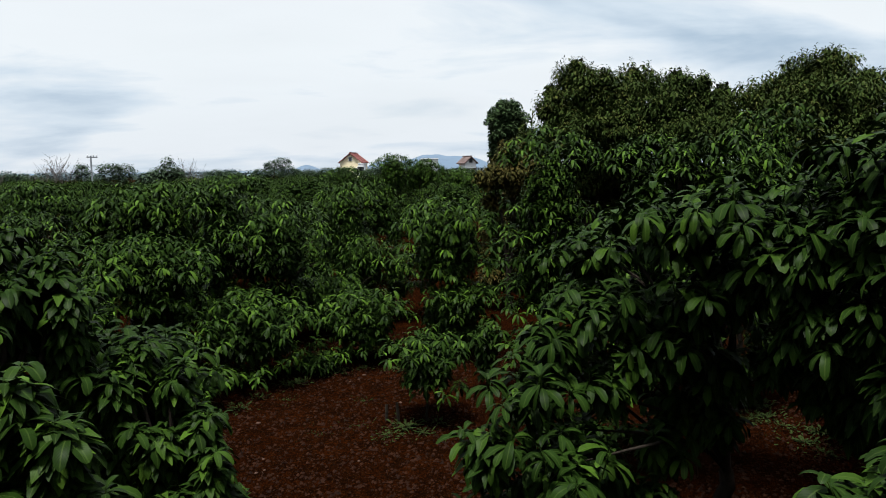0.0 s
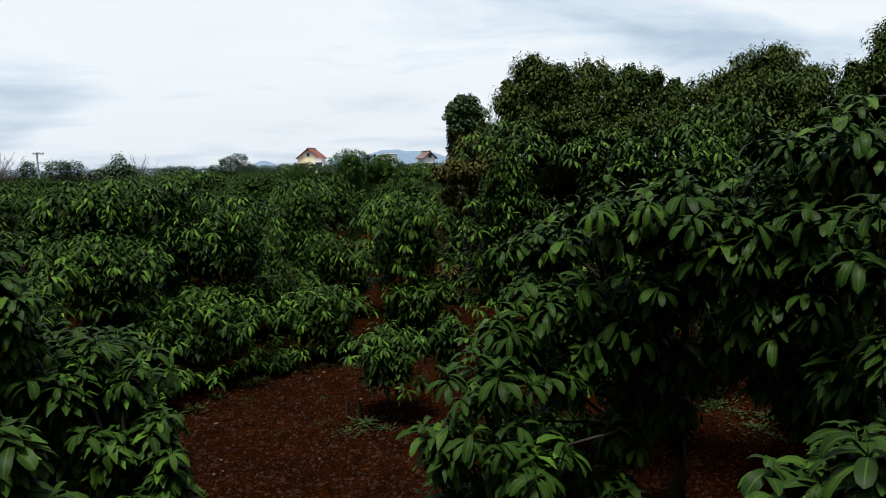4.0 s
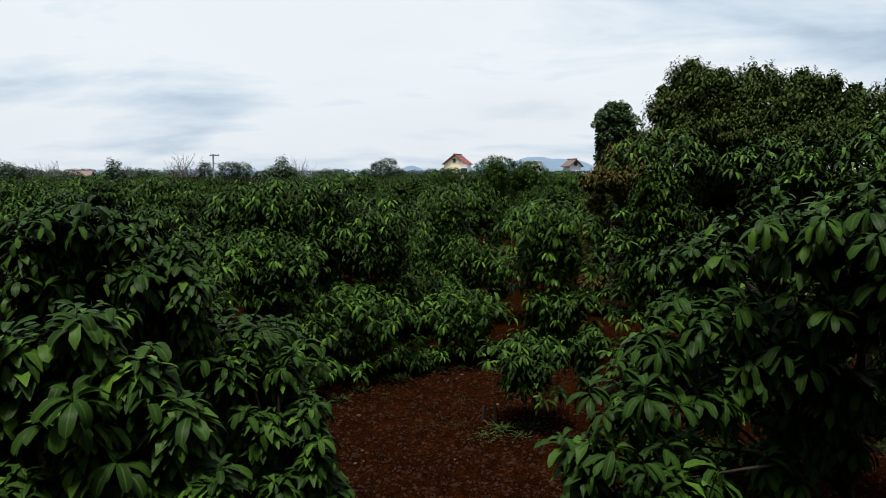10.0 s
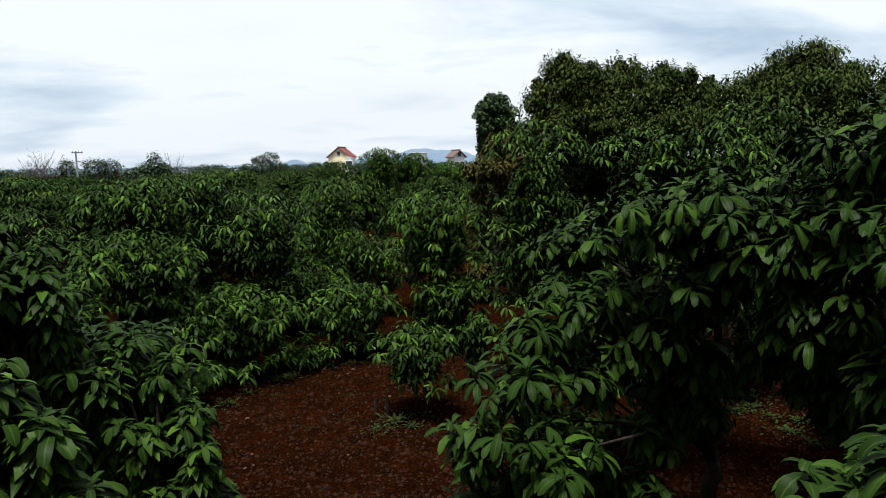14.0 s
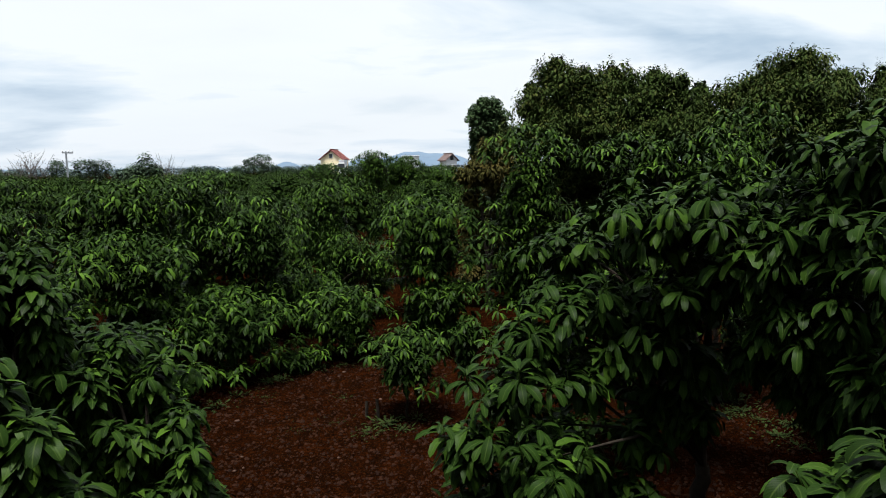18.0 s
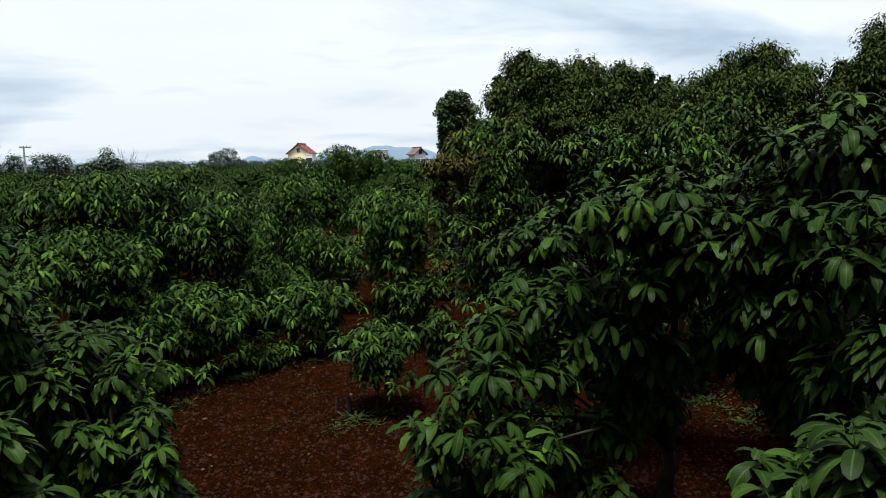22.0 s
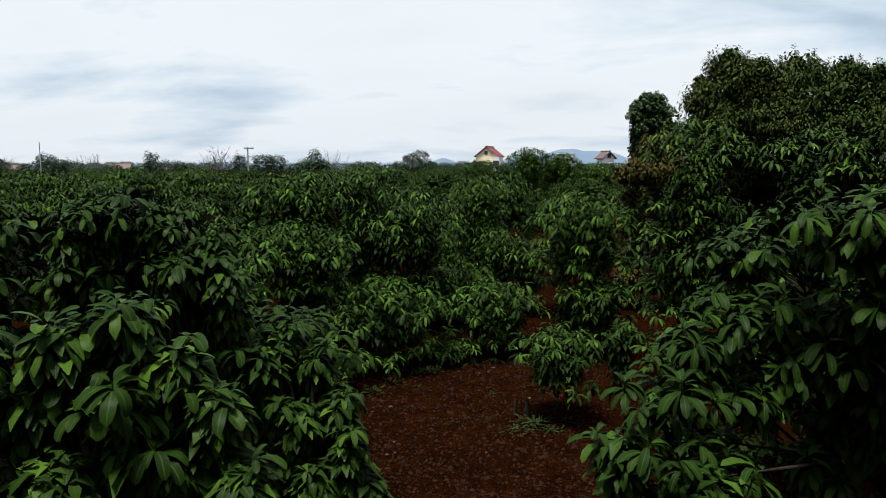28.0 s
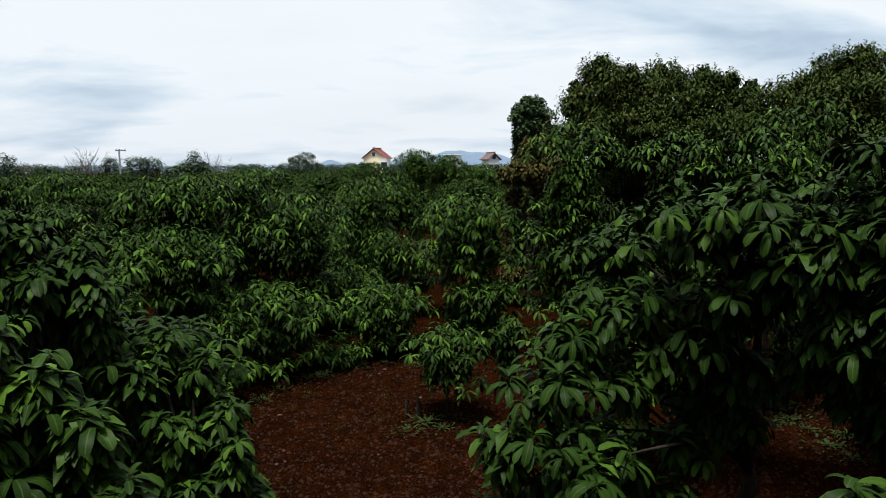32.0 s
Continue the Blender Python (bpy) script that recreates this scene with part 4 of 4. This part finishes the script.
def bare_tree(x, y, h, seed, label="leafless pale tree with fine branches"):
    rng = random.Random(seed)
    root = new("bare_tree")
    root.location = (x, y, 0)
    tagged(root, label, "tree", "bare trees")
    tube_part("trunk", bent((0, 0, -0.1), (0, 0, h * 0.45), 0.1, 3, rng), [h * 0.022, h * 0.02, h * 0.017, h * 0.014], DRY, root, 6)
    for k in range(12):
        a, o = rng.uniform(0, 6.28), rng.uniform(0.10, 0.36) * h
        start = Vector((0, 0, h * rng.uniform(0.3, 0.45)))
        end = Vector((math.cos(a) * o, math.sin(a) * o, h * rng.uniform(0.7, 1.0)))
        limb = tube_part("limb", bent(start, end, 0.1, 4, rng), [h * 0.006, h * 0.0045, h * 0.0034, h * 0.0026, h * 0.0018], DRY, root, 5)
        for j in range(5):
            s = start.lerp(end, rng.uniform(0.4, 0.95))
            e = s + Vector((rng.uniform(-1, 1), rng.uniform(-1, 1), rng.uniform(0.3, 1.0))) * h * 0.11
            t = tube_part("twig", [s, (s + e) / 2 + Vector((0.05, 0, 0)), e], [h * 0.0024, h * 0.0018, h * 0.0012], DRY, root, 4)
            t.parent = limb


def far_things():
    # bearing to the left, distance, height, width
    for i, (b, d, h, w) in enumerate(((42.8, 100, 3.6, 3), (41.4, 100, 4.5, 5), (35.2, 90, 3.6, 5), (34.6, 85, 4.9, 2), (28.0, 85, 4.5, 2.4), (25.5, 85, 4.4, 4.6),
                                      (26.8, 95, 3.5, 3), (23.4, 72, 3.7, 4), (21.6, 70, 4.9, 2.2), (22.2, 70, 3.8, 5), (15.2, 140, 4.4, 6), (13.9, 140, 6.2, 6), (12.8, 145, 5.2, 6),
                                      (11.2, 150, 4.2, 7), (9.8, 150, 4.4, 6), (17.2, 160, 4.2, 6), (18.6, 130, 4.0, 5), (31.6, 95, 3.6, 5), (37.8, 100, 3.8, 5), (40.2, 100, 3.9, 4),
                                      (5.6, 140, 4.6, 6), (3.4, 130, 4.4, 5), (44.6, 110, 4.4, 6), (33.0, 100, 3.7, 4))):
        x, y = at_bearing(b, d)
        clump_tree("far_tree", x, y, h, w, 300 + i, HAZE_TREE, "leafy tree, colour paled for haze, on the far orchard edge", 0.4)
    for i, (b, d, h) in enumerate(((43.8, 90, 4.3), (39.8, 88, 4.2), (38.9, 88, 4.5), (38.2, 85, 4.4), (34.0, 85, 4.0), (33.4, 85, 4.0), (30.3, 85, 4.9), (29.7, 85, 5.4), (29.2, 88, 5.2), (28.7, 86, 4.6), (20.7, 72, 4.7), (31.0, 88, 3.8), (20.2, 75, 4.2))):
        x, y = at_bearing(b, d)
        bare_tree(x, y, h, 500 + i)
    # the last line of trees, with haze only in their colour
    rng = random.Random(77)
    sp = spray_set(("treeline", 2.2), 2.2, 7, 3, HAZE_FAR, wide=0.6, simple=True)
    pts = []
    for i in range(260):
        b, d = rng.uniform(-12, 52), rng.uniform(380, 700)
        x, y = at_bearing(b, d)
        h = rng.uniform(3.5, 6.5)
        pts += crown_points(rng, [(x, y, h * 0.55, rng.uniform(3, 6), h * 0.4)], 2.0, 1.0, -0.3, 0.5, 0.1)
    V, F, U = joined(rng, pts, sp, (0, 0))
    tagged(new("distant_treeline", mesh_from("distant_treeline", V, F, HAZE_FAR, U)), "line of distant trees with bluish haze painted into the colour", "trees", kind="stuff")


far_things()


def gable_house(bearing, d, width, depth, eave, ridge, turn, label, tiles=None, render=None):
    """A house under a tiled gable roof."""
    tiles, render = tiles or ROOF_RED, render or WALL_YELLOW
    x, y = at_bearing(bearing, d)
    root = new("house")
    root.location, root.rotation_euler = (x, y, 0), (0, 0, radians(bearing + turn))
    tagged(root, label, "house")
    w, q = width / 2, depth / 2
    bm = bmesh.new()
    prof = [(-w, 0), (w, 0), (w, eave), (0, ridge - 0.15), (-w, eave)]
    f = [bm.verts.new((px, -q, pz)) for px, pz in prof]
    b = [bm.verts.new((px, q, pz)) for px, pz in prof]
    bm.faces.new(f)
    bm.faces.new(b[::-1])
    for i in range(5):
        j = (i + 1) % 5
        bm.faces.new((f[j], f[i], b[i], b[j]))
    part("wall", bm, render, root, "rendered gable wall")
    over = 0.35
    for s in (-1, 1):
        bm = bmesh.new()
        e = (ridge - eave) / w
        pts = [(0, ridge), (s * (w + over), eave - over * e), (s * (w + over), eave - over * e + 0.16), (0, ridge + 0.16)]
        a = [bm.verts.new((px, -q - over, pz)) for px, pz in pts]
        c = [bm.verts.new((px, q + over, pz)) for px, pz in pts]
        bm.faces.new(a)
        bm.faces.new(c[::-1])
        for i in range(4):
            j = (i + 1) % 4
            bm.faces.new((a[j], a[i], c[i], c[j]))
        bmesh.ops.recalc_face_normals(bm, faces=bm.faces[:])
        roof = part("roof", bm, tiles, root, "red tiled roof slope")
        for k in range(int(depth / 0.6)):
            yy = -q - over + 0.3 + k * 0.62
            bm = bmesh.new()
            v = [bm.verts.new(p) for p in ((0, yy, ridge + 0.17), (s * (w + over), yy, eave - over * e + 0.17), (s * (w + over), yy + 0.16, eave - over * e + 0.17), (0, yy + 0.16, ridge + 0.17),
                                           (0, yy, ridge + 0.23), (s * (w + over), yy, eave - over * e + 0.23), (s * (w + over), yy + 0.16, eave - over * e + 0.23), (0, yy + 0.16, ridge + 0.23))]
            for q4 in ((0, 1, 2, 3), (4, 5, 6, 7), (0, 1, 5, 4), (1, 2, 6, 5), (2, 3, 7, 6), (3, 0, 4, 7)):
                bm.faces.new([v[i] for i in q4])
            bmesh.ops.recalc_face_normals(bm, faces=bm.faces[:])
            part("roof_rib", bm, tiles, roof)
    box_part("ridge_cap", (-0.14, -q - over, ridge + 0.12, 0.14, q + over, ridge + 0.3), tiles, root)
    for wx, wz, ww, wh in ((-w * 0.5, eave * 0.62, 0.9, 1.3), (w * 0.5, eave * 0.62, 0.9, 1.3), (0, eave + (ridge - eave) * 0.35, 0.7, 0.8)):
        win = box_part("window", (wx - ww / 2 - 0.08, -q - 0.06, wz - wh / 2 - 0.08, wx + ww / 2 + 0.08, -q - 0.004, wz + wh / 2 + 0.08), WALL_WHITE, root)
        box_part("pane", (wx - ww / 2, -q - 0.09, wz - wh / 2, wx + ww / 2, -q - 0.064, wz + wh / 2), GLASS, win)
    return root


def flat_block(name, bearing, d, width, depth, height, mat, label, turn=0, storeys=2):
    x, y = at_bearing(bearing, d)
    root = new(name)
    root.location, root.rotation_euler = (x, y, 0), (0, 0, radians(bearing + turn))
    tagged(root, label, "building")
    w, q = width / 2, depth / 2
    box_part("wall", (-w, -q, 0, w, q, height), mat, root)
    box_part("parapet", (-w - 0.06, -q - 0.06, height + 0.004, w + 0.06, q + 0.06, height + 0.22), WALL_WHITE, root)
    for s in range(storeys):
        n = max(2, int(width / 2.2))
        for k in range(n):
            wx, wz = -w + width * (k + 0.5) / n, height * (s + 0.55) / storeys
            win = box_part("window", (wx - 0.55, -q - 0.06, wz - 0.6, wx + 0.55, -q - 0.004, wz + 0.6), WALL_WHITE, root)
            box_part("pane", (wx - 0.46, -q - 0.09, wz - 0.5, wx + 0.46, -q - 0.064, wz + 0.5), GLASS, win)
    return root


# <far>
flat_block("office_block", 1.15, 230, 5.2, 5, 7.0, WALL_GREY, "grey flat-roofed building with white parapet", 10)
gable_house(-2.05, 125, 2.2, 2.4, 4.5, 5.4, 30, "pale house with a pinkish tiled roof half hidden by trees", ROOF_FADED, WALL_WHITE)
flat_block("annex", 6.75, 147.6, 1.1, 2, 4.7, WALL_WHITE, "white lower wing beside the cream house", -20)
gable_house(36.75, 140, 4.0, 3.6, 2.5, 3.35, 80, "low house with faded red roof far off", ROOF_FADED, WALL_WHITE)
gable_house(43.9, 120, 3.2, 3.0, 2.4, 3.05, 78, "small house with weathered red roof behind the trees", ROOF_FADED, WALL_WHITE)
gable_house(7.45, 150, 4.7, 4.4, 5.2, 7.0, -19, "cream house with red tiled gable roof beyond the orchard")
# </far>


def utility_pole(bearing, d, h, label, arms=True):
    x, y = at_bearing(bearing, d)
    root = new("utility_pole")
    root.location, root.rotation_euler = (x, y, 0), (0, 0, radians(bearing + 20))
    tagged(root, label, "pole")
    tube_part("mast", [(0, 0, -0.1), (0, 0, h * 0.5), (0, 0, h)], [0.13, 0.11, 0.09] if arms else [0.08, 0.06, 0.05], WALL_GREY, root, 8)
    if arms:
        box_part("crossarm", (-0.45, -0.06, h - 0.25, 0.75, 0.06, h - 0.12), STEEL, root, bevel=0.01)
        box_part("crossarm", (-0.2, -0.05, h - 1.25, 0.5, 0.05, h - 1.15), STEEL, root, bevel=0.01)
        for k in (-0.35, 0.3, 0.65):
            tube_part("insulator", [(k, 0, h - 0.12), (k, 0, h + 0.02), (k, 0, h + 0.12)], [0.05, 0.08, 0.05], WALL_WHITE, root, 7)
        box_part("stay", (-0.05, -0.05, h - 0.8, 0.05, 0.2, h - 0.6), STEEL, root)


utility_pole(27.3, 90, 5.4, "grey concrete utility pole with crossarm")
utility_pole(41.9, 95, 5.8, "slender mast beyond the orchard", False)


# ---- the soil's surface ----
def scatter_clods():
    """Crumbs of tilled soil and dry leaves over the open patches."""
    rng = random.Random(21)
    V, F = [], []
    for i in range(24000):
        y = rng.uniform(5.0, 12.5)
        x = rng.uniform(-0.52, 0.62) * y
        r = 0.006 + 0.020 * rng.random() ** 3
        z = ground_height(x, y) + r * 0.3
        o = len(V)
        sx, sy = rng.uniform(0.7, 1.4), rng.uniform(0.7, 1.4)
        a = rng.uniform(0, 6.28)
        for k in range(5):
            q = a + k * 1.2566
            V.append((x + math.cos(q) * r * sx * rng.uniform(0.8, 1.15), y + math.sin(q) * r * sy * rng.uniform(0.8, 1.15), z - r * 0.25))
        V.append((x + r * rng.uniform(-0.3, 0.3), y + r * rng.uniform(-0.3, 0.3), z + r * rng.uniform(0.45, 0.9)))
        V.append((x, y, z - r))
        for k in range(5):
            F.append((o + k, o + (k + 1) % 5, o + 5))
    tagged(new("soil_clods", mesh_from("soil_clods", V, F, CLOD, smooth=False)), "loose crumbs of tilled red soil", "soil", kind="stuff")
    V, F, U = [], [], []
    for i in range(1700):
        y = rng.uniform(5.0, 12.5)
        x = rng.uniform(-0.5, 0.62) * y
        a = rng.uniform(0, 6.28)
        d0 = Vector((math.cos(a), math.sin(a), rng.uniform(0.0, 0.35)))
        l = rng.uniform(0.015, 0.045)
        v, f, u = leaf_blade(rng, (x, y, ground_height(x, y) + 0.018), d0, l, l * 0.36, rng.uniform(-0.3, 0.6), 3, rng.uniform(0.1, 0.6))
        F += [tuple(k + len(V) for k in q) for q in f]
        V += v
        U += u
    tagged(new("leaf_litter", mesh_from("leaf_litter", V, F, LITTER, U)), "fallen dry brown leaves on the soil", "leaf litter", kind="stuff")


scatter_clods()


def stake(x, y, h, lean):
    ob = tube_part("wooden_stake", [(0, 0, -0.05), (lean * 0.5, 0, h * 0.5), (lean, 0.01, h)], [0.022, 0.021, 0.018], BARK, None, 7)
    ob.location = (x, y, 0)
    tagged(ob, "short dark wooden stake beside a young tree", "stake", "stakes")


def stone(x, y, r, seed):
    rng = random.Random(seed)
    bm = bmesh.new()
    bmesh.ops.create_icosphere(bm, subdivisions=2, radius=r)
    for v in bm.verts:
        v.co = Vector((v.co.x * 1.3, v.co.y, v.co.z * 0.65)) * (1 + 0.25 * noise.noise(v.co * (2.2 / r) + Vector((seed, 0, 0))))
    ob = part("stone", bm, STONE, None, smooth=True)
    ob.location, ob.rotation_euler = (x, y, ground_height(x, y) + r * 0.25), (0, 0, rng.uniform(0, 6))
    tagged(ob, "small pale stone lying on red soil", "stone", "stones on the soil")


def stones():
    rng = random.Random(4)
    for i in range(14):
        y = rng.uniform(5.8, 10.2)
        stone(rng.uniform(-0.32, 0.02) * y, y, rng.uniform(0.010, 0.026), i)


stones()


WEEDS = ([], [], [])


def weed_tuft(x, y, h, n, seed):
    """Adds a tuft of small green weeds."""
    rng = random.Random(seed)
    V, F, U = WEEDS
    for i in range(n * 4):
        a, q = rng.uniform(0, 6.28), abs(rng.gauss(0, 0.14))
        d0 = Vector((math.cos(a) * 0.7, math.sin(a) * 0.7, rng.uniform(0.6, 1.6)))
        l = h * rng.uniform(0.25, 0.6)
        v, f, u = leaf_blade(rng, (x + math.cos(a) * q, y + math.sin(a) * q, ground_height(x, y)), d0, l, l * rng.uniform(0.2, 0.4), rng.uniform(0.5, 1.6), 4, 0.3)
        F += [tuple(k + len(V) for k in qd) for qd in f]
        V += v
        U += u


# <weeds>
weed_tuft(-0.46, 7.70, 0.16, 26, 0)
weed_tuft(-0.71, 7.47, 0.1, 18, 1)
weed_tuft(-0.29, 7.51, 0.12, 20, 2)
weed_tuft(-0.13, 7.85, 0.12, 18, 3)
weed_tuft(3.83, 8.18, 0.16, 30, 4)
weed_tuft(3.79, 7.77, 0.14, 26, 5)
weed_tuft(3.54, 7.70, 0.12, 20, 6)
weed_tuft(3.87, 7.05, 0.14, 26, 7)
weed_tuft(4.21, 7.36, 0.14, 26, 8)
weed_tuft(3.89, 7.48, 0.1, 20, 9)
weed_tuft(3.99, 6.80, 0.12, 20, 10)
weed_tuft(-1.06, 7.76, 0.05, 12, 11)
weed_tuft(-1.49, 7.54, 0.05, 12, 12)
weed_tuft(-2.14, 8.75, 0.06, 14, 13)
weed_tuft(-1.10, 8.65, 0.06, 12, 14)
weed_tuft(-2.68, 8.46, 0.12, 22, 15)
weed_tuft(-2.52, 8.85, 0.1, 18, 16)
weed_tuft(-2.26, 9.42, 0.12, 22, 17)
weed_tuft(-1.99, 9.84, 0.1, 16, 18)
weed_tuft(-1.61, 10.09, 0.14, 24, 19)
weed_tuft(-1.28, 10.21, 0.1, 16, 20)
weed_tuft(-0.81, 10.16, 0.12, 18, 21)
weed_tuft(-2.12, 9.51, 0.16, 14, 22)
stake(-0.74, 7.93, 0.2, 0.01)
stake(-0.58, 7.83, 0.26, -0.02)
# </weeds>
tagged(new("weeds", mesh_from("weeds", *WEEDS[:2], WEED, WEEDS[2])), "low green weeds on the red soil", "weeds", kind="stuff")


# ---- unseen trees behind the path, added to block low sky ----
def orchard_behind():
    """Unseen orchard trees, with enlarged ones round them, added to block low sky light."""
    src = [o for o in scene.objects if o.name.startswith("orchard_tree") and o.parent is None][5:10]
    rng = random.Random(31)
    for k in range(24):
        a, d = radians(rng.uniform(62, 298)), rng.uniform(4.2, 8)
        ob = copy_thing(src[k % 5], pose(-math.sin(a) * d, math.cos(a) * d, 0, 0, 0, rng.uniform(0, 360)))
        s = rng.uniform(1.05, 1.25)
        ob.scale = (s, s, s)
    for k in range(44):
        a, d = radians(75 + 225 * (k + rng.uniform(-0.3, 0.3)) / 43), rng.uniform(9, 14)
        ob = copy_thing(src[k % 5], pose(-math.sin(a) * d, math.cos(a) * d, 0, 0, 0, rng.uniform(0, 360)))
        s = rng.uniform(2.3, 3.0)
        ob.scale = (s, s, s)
        tagged(ob, "unseen tall leafy tree added to block low sky", group="tall belt trees")


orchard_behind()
